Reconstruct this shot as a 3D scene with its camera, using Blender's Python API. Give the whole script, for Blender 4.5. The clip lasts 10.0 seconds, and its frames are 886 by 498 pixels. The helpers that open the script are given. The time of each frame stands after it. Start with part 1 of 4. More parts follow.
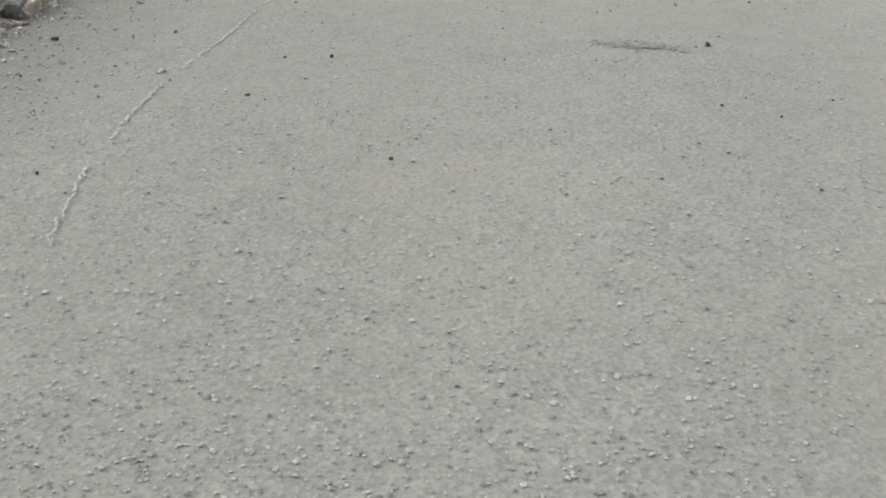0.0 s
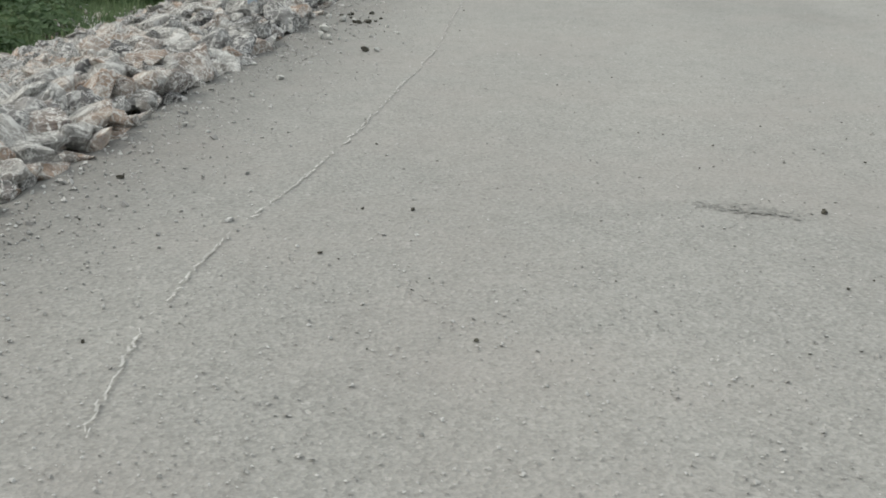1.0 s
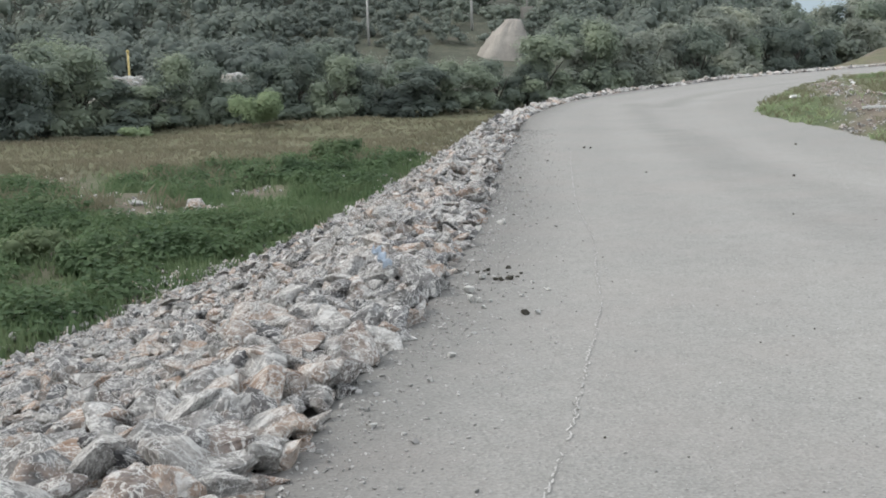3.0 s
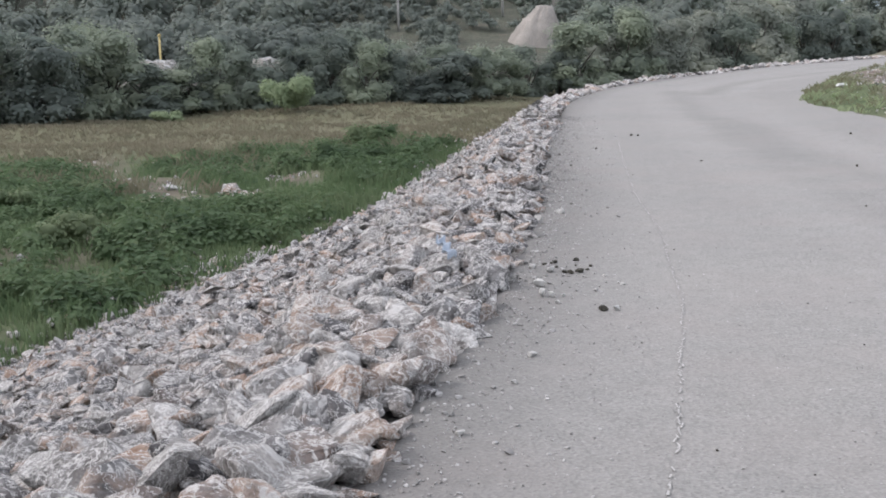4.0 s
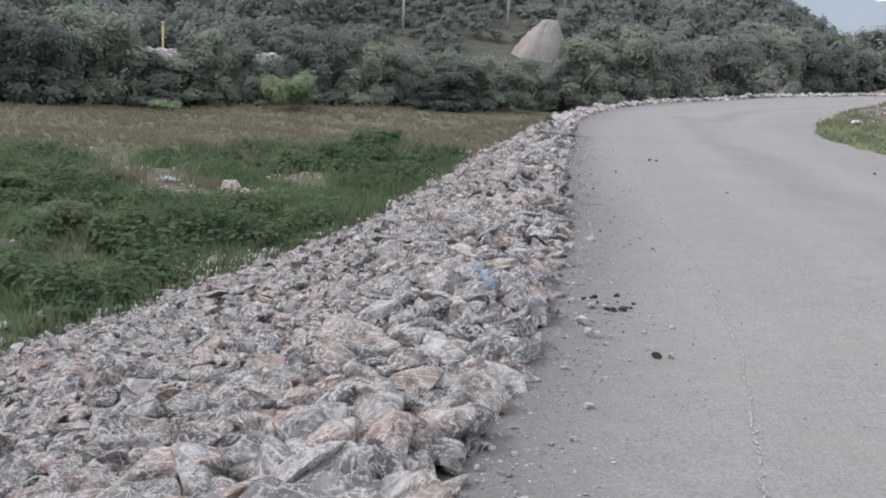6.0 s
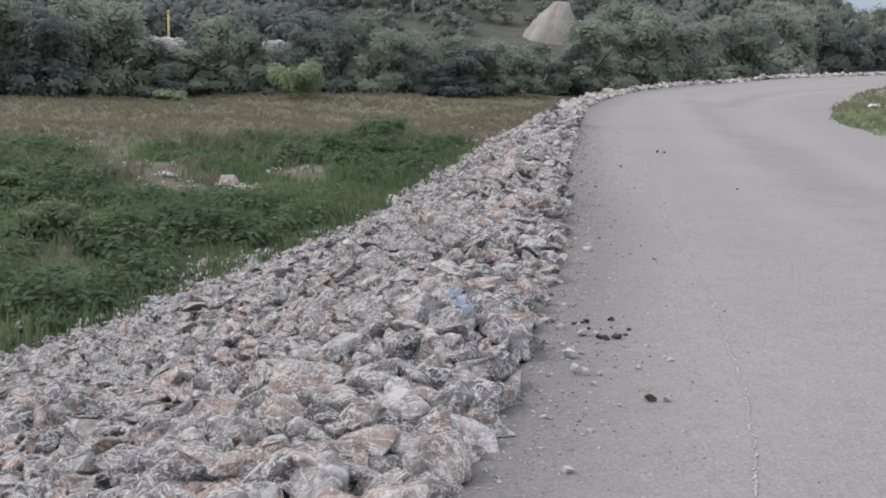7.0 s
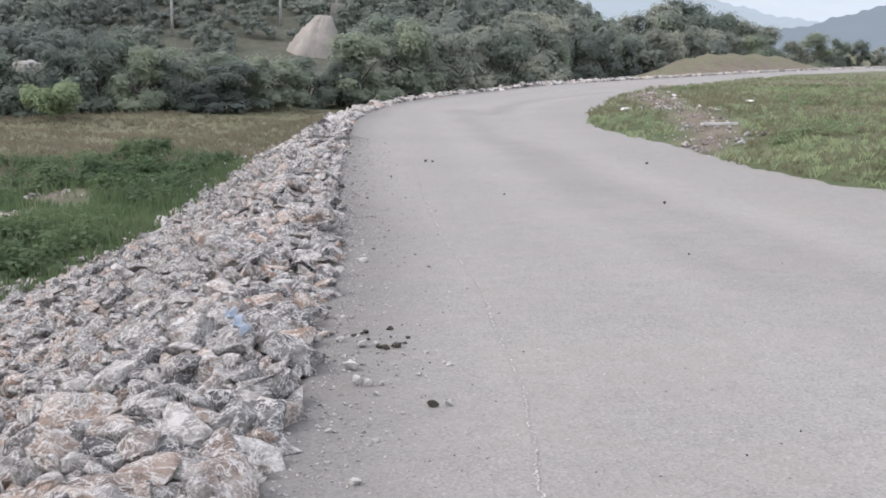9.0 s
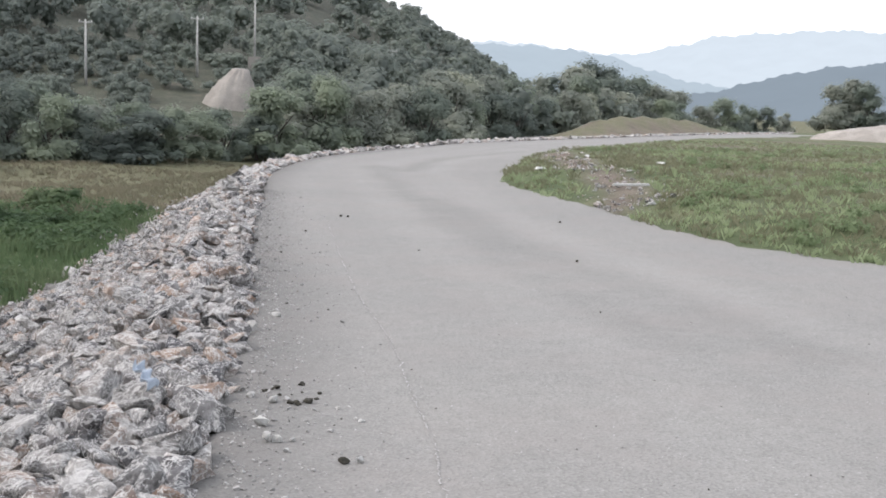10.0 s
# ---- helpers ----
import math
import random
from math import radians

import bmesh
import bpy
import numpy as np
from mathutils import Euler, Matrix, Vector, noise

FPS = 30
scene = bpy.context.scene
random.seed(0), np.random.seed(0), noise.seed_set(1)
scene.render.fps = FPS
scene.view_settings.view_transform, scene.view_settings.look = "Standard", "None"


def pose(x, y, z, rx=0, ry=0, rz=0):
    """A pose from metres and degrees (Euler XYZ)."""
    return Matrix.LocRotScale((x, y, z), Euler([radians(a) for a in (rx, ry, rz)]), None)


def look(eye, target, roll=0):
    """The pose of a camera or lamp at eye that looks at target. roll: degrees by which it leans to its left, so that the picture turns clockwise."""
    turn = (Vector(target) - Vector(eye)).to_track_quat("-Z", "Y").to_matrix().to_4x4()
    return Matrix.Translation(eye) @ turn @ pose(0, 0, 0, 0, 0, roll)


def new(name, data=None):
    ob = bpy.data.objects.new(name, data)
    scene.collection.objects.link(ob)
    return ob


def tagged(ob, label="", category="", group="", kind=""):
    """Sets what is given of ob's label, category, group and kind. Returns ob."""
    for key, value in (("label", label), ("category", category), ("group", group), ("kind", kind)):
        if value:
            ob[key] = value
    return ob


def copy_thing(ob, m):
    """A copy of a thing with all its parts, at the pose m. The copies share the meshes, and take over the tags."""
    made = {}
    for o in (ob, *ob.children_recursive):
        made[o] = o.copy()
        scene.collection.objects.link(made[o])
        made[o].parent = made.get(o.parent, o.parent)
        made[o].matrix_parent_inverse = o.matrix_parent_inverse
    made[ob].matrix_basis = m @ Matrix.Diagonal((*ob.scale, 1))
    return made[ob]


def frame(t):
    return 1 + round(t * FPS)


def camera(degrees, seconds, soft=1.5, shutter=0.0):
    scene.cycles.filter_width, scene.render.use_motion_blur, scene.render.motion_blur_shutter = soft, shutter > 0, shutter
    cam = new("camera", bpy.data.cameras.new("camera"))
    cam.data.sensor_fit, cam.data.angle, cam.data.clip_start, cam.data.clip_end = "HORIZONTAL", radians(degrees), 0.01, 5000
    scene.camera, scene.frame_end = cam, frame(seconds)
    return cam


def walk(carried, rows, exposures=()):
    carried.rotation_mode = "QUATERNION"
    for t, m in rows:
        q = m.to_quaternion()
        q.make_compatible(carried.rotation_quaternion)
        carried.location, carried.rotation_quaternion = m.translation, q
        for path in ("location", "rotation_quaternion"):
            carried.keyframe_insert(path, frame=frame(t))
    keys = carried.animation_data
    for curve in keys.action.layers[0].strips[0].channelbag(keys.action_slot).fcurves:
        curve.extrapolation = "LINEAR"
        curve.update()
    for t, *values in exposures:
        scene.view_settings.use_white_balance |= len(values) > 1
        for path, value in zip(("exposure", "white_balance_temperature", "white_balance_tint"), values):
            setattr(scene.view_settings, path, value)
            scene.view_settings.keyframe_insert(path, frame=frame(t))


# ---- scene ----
cam = camera(41.0, 10.0, soft=1.75)
PATH = [
    (0, (-0.000, 0.000, 1.520), (3.997, 8.118, -2.737), 0.86),
    (0.3, (0.019, 0.149, 1.532), (4.099, 8.256, -2.667), 0.80),
    (0.5, (0.061, 0.261, 1.542), (3.747, 8.688, -2.383), -0.42),
    (1, (0.149, 0.525, 1.561), (3.777, 9.194, -1.857), 2.23),
    (1.5, (0.056, 0.860, 1.576), (4.155, 9.669, -0.786), 0.76),
    (2, (-0.030, 1.109, 1.633), (3.897, 10.054, -0.504), -0.58),
    (2.3, (-0.065, 1.274, 1.615), (4.253, 10.082, -0.328), -0.24),
    (2.5, (-0.104, 1.370, 1.625), (3.851, 10.355, -0.279), -0.15),
    (3, (-0.296, 1.669, 1.642), (3.192, 10.902, 0.037), -1.88),
    (3.2, (-0.378, 1.793, 1.634), (2.920, 11.070, -0.116), -3.31),
    (4.3, (-0.454, 2.280, 1.594), (2.847, 11.565, -0.105), -0.92),
    (4.5, (-0.506, 2.362, 1.587), (2.901, 11.591, -0.207), -0.57),
    (5, (-0.575, 2.589, 1.604), (3.746, 11.496, 0.193), 1.19),
    (5.5, (-0.638, 2.643, 1.586), (3.245, 11.765, 0.273), 2.52),
    (5.7, (-0.656, 2.648, 1.591), (3.019, 11.837, 0.157), 2.67),
    (6.8, (-0.046, 3.462, 1.750), (2.941, 12.813, -0.156), 1.70),
    (7, (-0.046, 3.462, 1.750), (3.218, 12.743, -0.043), 1.62),
    (7.5, (-0.046, 3.462, 1.750), (3.597, 12.598, -0.055), 1.61),
    (8, (-0.046, 3.462, 1.750), (3.927, 12.390, -0.373), 0.95),
    (8.5, (-0.046, 3.462, 1.750), (4.657, 12.102, -0.046), 0.63),
    (9, (-0.046, 3.462, 1.750), (4.939, 11.972, 0.098), 0.36),
    (9.5, (-0.046, 3.462, 1.750), (5.096, 11.888, 0.149), 1.17),
    (10, (-0.046, 3.462, 1.750), (5.578, 11.647, 0.578), 1.79),
]
walk(cam, [(t, look(eye, target, roll)) for t, eye, target, roll in PATH],
     exposures=[(0.0, 0.63, 6750, 6), (1.0, 0.66, 6720, 5), (1.5, 0.67, 6690, 5), (2.7, 0.83, 6600, 4), (3.2, 0.83, 6400, 13), (4.5, 0.89, 6320, 17), (5.0, 0.98, 6300, 16), (5.5, 0.84, 6300, 17), (7.0, 0.66, 6330, 18), (7.5, 0.93, 6360, 20), (8.0, 1.03, 6380, 20), (10.0, 0.91, 6450, 15)])

# ---- sky and sun: a bright overcast late afternoon ----
SUN_ELEVATION, SUN_AZIMUTH = 42, 300
world = bpy.data.worlds.new("sky")
scene.world = world
world.use_nodes = True
wn = world.node_tree
sky = wn.nodes.new("ShaderNodeTexSky")
sky.sky_type, sky.sun_disc = "NISHITA", False
sky.sun_elevation, sky.sun_rotation = radians(SUN_ELEVATION), radians(SUN_AZIMUTH)
sky.air_density, sky.dust_density, sky.ozone_density = 1.0, 5.0, 1.0
sky.altitude = 300
veil = wn.nodes.new("ShaderNodeMixRGB")
veil.inputs["Fac"].default_value = 0.72
veil.inputs["Color2"].default_value = (8.3, 8.6, 8.9, 1)
wn.links.new(sky.outputs["Color"], veil.inputs["Color1"])
wn.links.new(veil.outputs["Color"], wn.nodes["Background"].inputs["Color"])
wn.nodes["Background"].inputs["Strength"].default_value = 0.115
sun_data = bpy.data.lights.new("sun", "SUN")
sun_data.energy, sun_data.angle, sun_data.color = 1.0, radians(25), (1.0, 0.96, 0.9)
sun = new("sun", sun_data)
az, el = radians(SUN_AZIMUTH), radians(SUN_ELEVATION)
sun.matrix_world = look((60 * math.sin(az) * math.cos(el), 60 * math.cos(az) * math.cos(el), 60 * math.sin(el)), (0, 0, 0))

# ---- plan: the road's left edge, the verge island's edge ----
EDGE = [(-60, -95), (-16, -22), (-6, -5.5), (-1.6, 2.6), (0.29, 5.49), (1.3, 7.25), (2.04, 8.4), (3.15, 10.4), (3.95, 11.9), (5.3, 14.7),
        (7.0, 18.3), (8.54, 21.27), (10.8, 25.7), (13.9, 31.5), (18.6, 38.3), (24, 44), (28.9, 48.1), (37, 55.1), (51, 64.2),
        (72, 77.3), (94, 90), (130, 108), (200, 138), (420, 200)]
ISLAND = [(34, -20), (20, -4), (15.6, 4), (13.4, 9), (12.6, 12), (12.5, 13.8), (12.75, 14.9), (13.3, 16.9), (14.9, 20.5), (16.6, 24.6), (17.9, 27.2),
          (19.2, 28.7), (20.6, 30.6), (23.1, 33.4), (31, 42), (38.5, 47.5), (55, 60), (80, 76), (140, 104), (300, 150)]
rng = np.random.RandomState(7)


def smooth_line(points, step):
    """Catmull-Rom through the points, sampled evenly."""
    p = np.array(points, float)
    p = np.vstack([2 * p[0] - p[1], p, 2 * p[-1] - p[-2]])
    out = []
    for i in range(1, len(p) - 2):
        n = max(2, int(np.hypot(*(p[i + 1] - p[i])) / 0.5))
        for k in range(n):
            t = k / n
            out.append(0.5 * (2 * p[i] + (p[i + 1] - p[i - 1]) * t + (2 * p[i - 1] - 5 * p[i] + 4 * p[i + 1] - p[i + 2]) * t * t
                              + (3 * p[i] - p[i - 1] - 3 * p[i + 1] + p[i + 2]) * t ** 3))
    out = np.array(out)
    s = np.r_[0, np.cumsum(np.hypot(*np.diff(out, axis=0).T))]
    q = np.arange(0, s[-1], step)
    return np.stack([np.interp(q, s, out[:, 0]), np.interp(q, s, out[:, 1])], 1)


VERGE_TRACK = smooth_line([(14.0, 19.0), (16.3, 20.9), (18.3, 23.6), (21.2, 27.8), (25.8, 33.9), (30, 40)], 0.4)
EDGE_LINE = smooth_line(EDGE, 0.5)
ISLAND_LINE = smooth_line(ISLAND, 0.5)


def tangents(line):
    d = np.gradient(line, axis=0)
    return d / np.hypot(d[:, 0], d[:, 1])[:, None]


EDGE_TAN, ISLAND_TAN = tangents(EDGE_LINE), tangents(ISLAND_LINE)
EDGE_LEN = np.arange(len(EDGE_LINE)) * 0.5
U0 = EDGE_LEN[np.argmin(np.hypot(EDGE_LINE[:, 0] + 1.6, EDGE_LINE[:, 1] - 2.6))]


def side_of(line, tan, x, y):
    """Signed distance, positive on the left, and the index of the nearest sample."""
    x, y = np.atleast_1d(np.asarray(x, float)), np.atleast_1d(np.asarray(y, float))
    dist, index = np.empty(len(x)), np.empty(len(x), int)
    for a in range(0, len(x), 2000):
        dx, dy = x[a:a + 2000, None] - line[None, :, 0], y[a:a + 2000, None] - line[None, :, 1]
        k = np.argmin(dx * dx + dy * dy, axis=1)
        r = np.arange(len(k))
        dx, dy = dx[r, k], dy[r, k]
        sign = np.where(tan[k, 0] * dy - tan[k, 1] * dx >= 0, 1.0, -1.0)
        dist[a:a + 2000], index[a:a + 2000] = np.hypot(dx, dy) * sign, k
    return dist, index


def along(u, s):
    """The place u metres along the road's left edge (0 beside the camera's start) and s metres to its left."""
    i = np.clip((np.asarray(u, float) + U0) / 0.5, 0, len(EDGE_LINE) - 1.001)
    k, t = np.floor(i).astype(int), np.mod(i, 1)
    p = EDGE_LINE[k] * (1 - t)[..., None] + EDGE_LINE[k + 1] * t[..., None]
    d = EDGE_TAN[k]
    return p[..., 0] - d[..., 1] * s, p[..., 1] + d[..., 0] * s


TOE_U = [-60, 10, 13, 16, 20, 23, 30, 41, 60, 90, 400]
TOE_S = [8.0, 8.0, 6.6, 5.4, 4.3, 3.5, 2.9, 2.9, 3.0, 2.8, 2.8]
TOE_Z = [-2.3, -2.3, -2.1, -1.88, -1.75, -1.55, -1.35, -1.15, -0.9, -0.6, -0.5]


def bank_height(s, u):
    """The stone slope beside the road, the ditch at its foot, the field and the river hollow beyond."""
    toe_s, toe_z = np.interp(u, TOE_U, TOE_S), np.interp(u, TOE_U, TOE_Z)
    slope = np.interp(s, [-1, 0, 0.9], [-0.05, -0.05, -0.08]) + np.clip((s - 0.75) / (toe_s - 0.75), 0, 1) * toe_z
    field = np.interp(s, [0, 13, 17, 46, 50, 56, 70, 90, 4000], [0, 0.2, 0.4, 0.42, 0.35, 0.1, 0.4, 2.4, 2.4]) - 2.05
    rise = np.clip((s - toe_s - 2.8) / 3.6, 0, 1)
    rise = rise * rise * (3 - 2 * rise)
    return slope * (1 - rise) + field * rise


def swell(x, y, size, seed):
    """Smooth pseudo-random waves."""
    x, y = x / size + seed * 7.3, y / size - seed * 3.1
    return (np.sin(x * 1.3 + 1.7 * np.sin(y * 0.7)) + np.sin(y * 1.7 + 1.3 * np.sin(x * 0.9)) + np.sin((x + y) * 2.3 + seed)) / 3


MOUND_HEIGHT = 2.5


def mound_share(x, y):
    """The low grassy mound behind the far end of the stone bank, long beside the road."""
    across, back = (x - 86) * 0.87 + (y - 94) * 0.5, (y - 94) * 0.87 - (x - 86) * 0.5
    return np.exp(-(across / 25) ** 4 - (back / 6) ** 2)


def ground_height(x, y):
    x, y = np.atleast_1d(np.asarray(x, float)), np.atleast_1d(np.asarray(y, float))
    s, k = side_of(EDGE_LINE, EDGE_TAN, x, y)
    i, _ = side_of(ISLAND_LINE, ISLAND_TAN, x, y)
    z = bank_height(s, k * 0.5 - U0)
    z += np.clip((s - 7) / 3, 0, 1) * 0.22 * swell(x, y, 3.1, 1) + np.clip((s - 9) / 6, 0, 1) * 0.2 * swell(x, y, 11, 2)
    # the wooded hill beyond the river and the plain on the other side of the road
    r, a = np.hypot(x + 0.5, y - 2), np.degrees(np.arctan2(x + 0.5, y - 2))
    side = np.clip((38.4 - a) / 17, 0, 1) ** 0.8 * np.clip((a + 100) / 30, 0, 1)
    z += side * np.interp(r, [0, 90, 108, 116, 130, 190, 420, 900, 5000], [0, 0, 2.2, 3.7, 7.4, 15.5, 74, 125, 115]) * (1 + 0.12 * swell(x, y, 60, 3))
    z += np.where(s < 0, np.interp(r, [0, 150, 300, 900, 5000], [0, 0, 2.5, 4, 4]), 0)
    z += MOUND_HEIGHT * mound_share(x, y) * np.clip((s - 1) / 2, 0, 1)
    on = np.clip(-i, 0, None) * np.where(s < 0, 1, 0)
    z += np.interp(on, [0, 0.2, 1.5, 4, 40], [0, 0.08, 0.36, 0.5, 0.4]) * np.clip(1.2 - r / 120, 0.2, 1) + np.clip(on, 0, 1) * 0.12 * swell(x, y, 1.9, 4)
    return z


# ---- materials ----
def material(name, rough=0.9):
    m = bpy.data.materials.new(name)
    m.use_nodes = True
    n = m.node_tree.nodes
    n["Principled BSDF"].inputs["Roughness"].default_value = rough
    n["Principled BSDF"].inputs["Specular IOR Level"].default_value = 0.25
    return m, n, m.node_tree.links


def node(n, kind, **values):
    out = n.new(kind)
    for key, value in values.items():
        out.inputs[key.replace("_", " ")].default_value = value
    return out


def ramp(n, links, fac, stops):
    r = n.new("ShaderNodeValToRGB")
    e = r.color_ramp.elements
    while len(e) < len(stops):
        e.new(0.5)
    for k, (p, c) in enumerate(stops):
        e[k].position, e[k].color = p, (*c, 1) if len(c) == 3 else (c[0],) * 3 + (1,)
    links.new(fac, r.inputs["Fac"])
    return r.outputs["Color"]


def mixed(n, links, a, b, fac, mode="MIX"):
    m = n.new("ShaderNodeMixRGB")
    m.blend_type = mode
    for socket, value in (("Color1", a), ("Color2", b), ("Fac", fac)):
        if hasattr(value, "links"):
            links.new(value, m.inputs[socket])
        elif isinstance(value, (int, float)):
            m.inputs[socket].default_value = value if socket == "Fac" else (value, value, value, 1)
        else:
            m.inputs[socket].default_value = (*value, 1)
    return m.outputs["Color"]


def where(n):
    return n.new("ShaderNodeNewGeometry").outputs["Position"]


def texture(n, links, kind, vector, scale, **values):
    t = node(n, kind, Scale=scale, **values)
    links.new(vector, t.inputs["Vector"])
    return t


def bumped(n, links, height, strength, distance):
    b = node(n, "ShaderNodeBump", Strength=strength, Distance=distance)
    links.new(height, b.inputs["Height"])
    links.new(b.outputs["Normal"], n["Principled BSDF"].inputs["Normal"])


def asphalt():
    m, n, l = material("worn_asphalt", 0.88)
    p = where(n)
    broad = texture(n, l, "ShaderNodeTexNoise", p, 0.35, Detail=5.0, Roughness=0.6)
    mid = texture(n, l, "ShaderNodeTexNoise", p, 5.0, Detail=4.0, Roughness=0.6)
    grit = texture(n, l, "ShaderNodeTexVoronoi", p, 62.0)
    fine = texture(n, l, "ShaderNodeTexNoise", p, 60.0, Detail=3.0, Roughness=0.7)
    base = ramp(n, l, broad.outputs["Fac"], [(0.3, (0.209, 0.207, 0.197)), (0.5, (0.219, 0.216, 0.205)), (0.72, (0.23, 0.226, 0.213))])
    base = mixed(n, l, base, ramp(n, l, mid.outputs["Fac"], [(0.3, (0.42,)), (0.5, (0.5,)), (0.7, (0.57,))]), 0.4, "OVERLAY")
    stone = ramp(n, l, grit.outputs["Color"], [(0.0, (0.3,)), (0.35, (0.46,)), (0.65, (0.53,)), (0.9, (0.6,)), (1.0, (0.85,))])
    base = mixed(n, l, base, stone, 0.55, "OVERLAY")
    base = mixed(n, l, base, ramp(n, l, fine.outputs["Fac"], [(0.3, (0.36,)), (0.5, (0.5,)), (0.7, (0.64,))]), 0.6, "OVERLAY")
    tint = texture(n, l, "ShaderNodeTexNoise", p, 0.9, Detail=3.0, Roughness=0.55)
    base = mixed(n, l, base, (0.238, 0.221, 0.208), ramp(n, l, tint.outputs["Fac"], [(0.45, (0.0,)), (0.7, (0.4,))]))
    wear = n.new("ShaderNodeAttribute")
    wear.attribute_name = "wear"
    base = mixed(n, l, base, wear.outputs["Color"], 1.0, "OVERLAY")
    l.new(base, n["Principled BSDF"].inputs["Base Color"])
    add = n.new("ShaderNodeMath")
    l.new(grit.outputs["Distance"], add.inputs[0])
    l.new(fine.outputs["Fac"], add.inputs[1])
    bumped(n, l, add.outputs[0], 0.55, 0.006)
    return m


def limestone(name, island):
    """Quarried limestone: grey with white veins, some stones rust and ochre."""
    m, n, l = material(name, 0.85)
    if island:
        pick = n.new("ShaderNodeNewGeometry").outputs["Random Per Island"]
    else:
        pick = n.new("ShaderNodeObjectInfo").outputs["Random"]
    p = where(n)
    shift = n.new("ShaderNodeVectorMath")
    shift.operation = "SCALE"
    l.new(p, shift.inputs[0])
    shift.inputs["Scale"].default_value = 1.0
    offset = n.new("ShaderNodeVectorMath")
    l.new(shift.outputs[0], offset.inputs[0])
    comb = n.new("ShaderNodeCombineXYZ")
    times = n.new("ShaderNodeMath")
    times.operation = "MULTIPLY"
    times.inputs[1].default_value = 37.0
    l.new(pick, times.inputs[0])
    for k in "XYZ":
        l.new(times.outputs[0], comb.inputs[k])
    l.new(comb.outputs[0], offset.inputs[1])
    q = offset.outputs[0]
    cloud = texture(n, l, "ShaderNodeTexNoise", q, 9.0, Detail=7.0, Roughness=0.65)
    vein = texture(n, l, "ShaderNodeTexNoise", q, 5.5, Detail=5.0, Roughness=0.6, Distortion=0.8)
    fleck = texture(n, l, "ShaderNodeTexNoise", q, 13.0, Detail=5.0, Roughness=0.62, Distortion=0.5)
    stain = texture(n, l, "ShaderNodeTexNoise", q, 3.0, Detail=4.0, Roughness=0.7)
    grain = texture(n, l, "ShaderNodeTexNoise", q, 45.0, Detail=4.0, Roughness=0.7)
    grey = ramp(n, l, pick, [(0.0, (0.105, 0.109, 0.118)), (0.15, (0.2, 0.201, 0.204)), (0.45, (0.325, 0.321, 0.312)), (0.78, (0.425, 0.416, 0.398)), (0.9, (0.28, 0.275, 0.27)), (1.0, (0.155, 0.156, 0.162))])
    body = mixed(n, l, grey, ramp(n, l, cloud.outputs["Fac"], [(0.3, (0.14,)), (0.5, (0.44,)), (0.68, (0.72,))]), 1.0, "OVERLAY")
    warm = n.new("ShaderNodeMath")
    warm.operation = "MULTIPLY"
    odd = n.new("ShaderNodeMath")
    odd.operation = "FRACT"
    ten = n.new("ShaderNodeMath")
    ten.operation = "MULTIPLY"
    ten.inputs[1].default_value = 13.7
    l.new(pick, ten.inputs[0])
    l.new(ten.outputs[0], odd.inputs[0])
    l.new(ramp(n, l, odd.outputs[0], [(0.5, (0.06,)), (0.72, (0.5,)), (0.88, (1.0,))]), warm.inputs[0])
    l.new(ramp(n, l, stain.outputs["Fac"], [(0.36, (0.0,)), (0.58, (0.9,))]), warm.inputs[1])
    body = mixed(n, l, body, ramp(n, l, cloud.outputs["Fac"], [(0.35, (0.36, 0.235, 0.165)), (0.55, (0.45, 0.33, 0.255)), (0.7, (0.5, 0.395, 0.3))]), warm.outputs[0])
    lines = ramp(n, l, vein.outputs["Fac"], [(0.452, (0.0,)), (0.478, (0.9,)), (0.504, (0.0,)), (0.6, (0.0,)), (0.66, (0.8,)), (0.76, (0.6,))])
    body = mixed(n, l, body, (0.74, 0.73, 0.705), lines)
    body = mixed(n, l, body, (0.74, 0.735, 0.715), ramp(n, l, fleck.outputs["Fac"], [(0.5, (0.0,)), (0.522, (0.9,)), (0.545, (0.0,)), (0.62, (0.0,)), (0.68, (0.8,))]))
    body = mixed(n, l, body, (0.10, 0.102, 0.106), ramp(n, l, fleck.outputs["Fac"], [(0.29, (0.7,)), (0.34, (0.0,))]))
    body = mixed(n, l, body, ramp(n, l, grain.outputs["Fac"], [(0.3, (0.38,)), (0.7, (0.62,))]), 0.6, "OVERLAY")
    l.new(body, n["Principled BSDF"].inputs["Base Color"])
    add = n.new("ShaderNodeMath")
    l.new(cloud.outputs["Fac"], add.inputs[0])
    l.new(grain.outputs["Fac"], add.inputs[1])
    bumped(n, l, add.outputs[0], 0.95, 0.055)
    return m


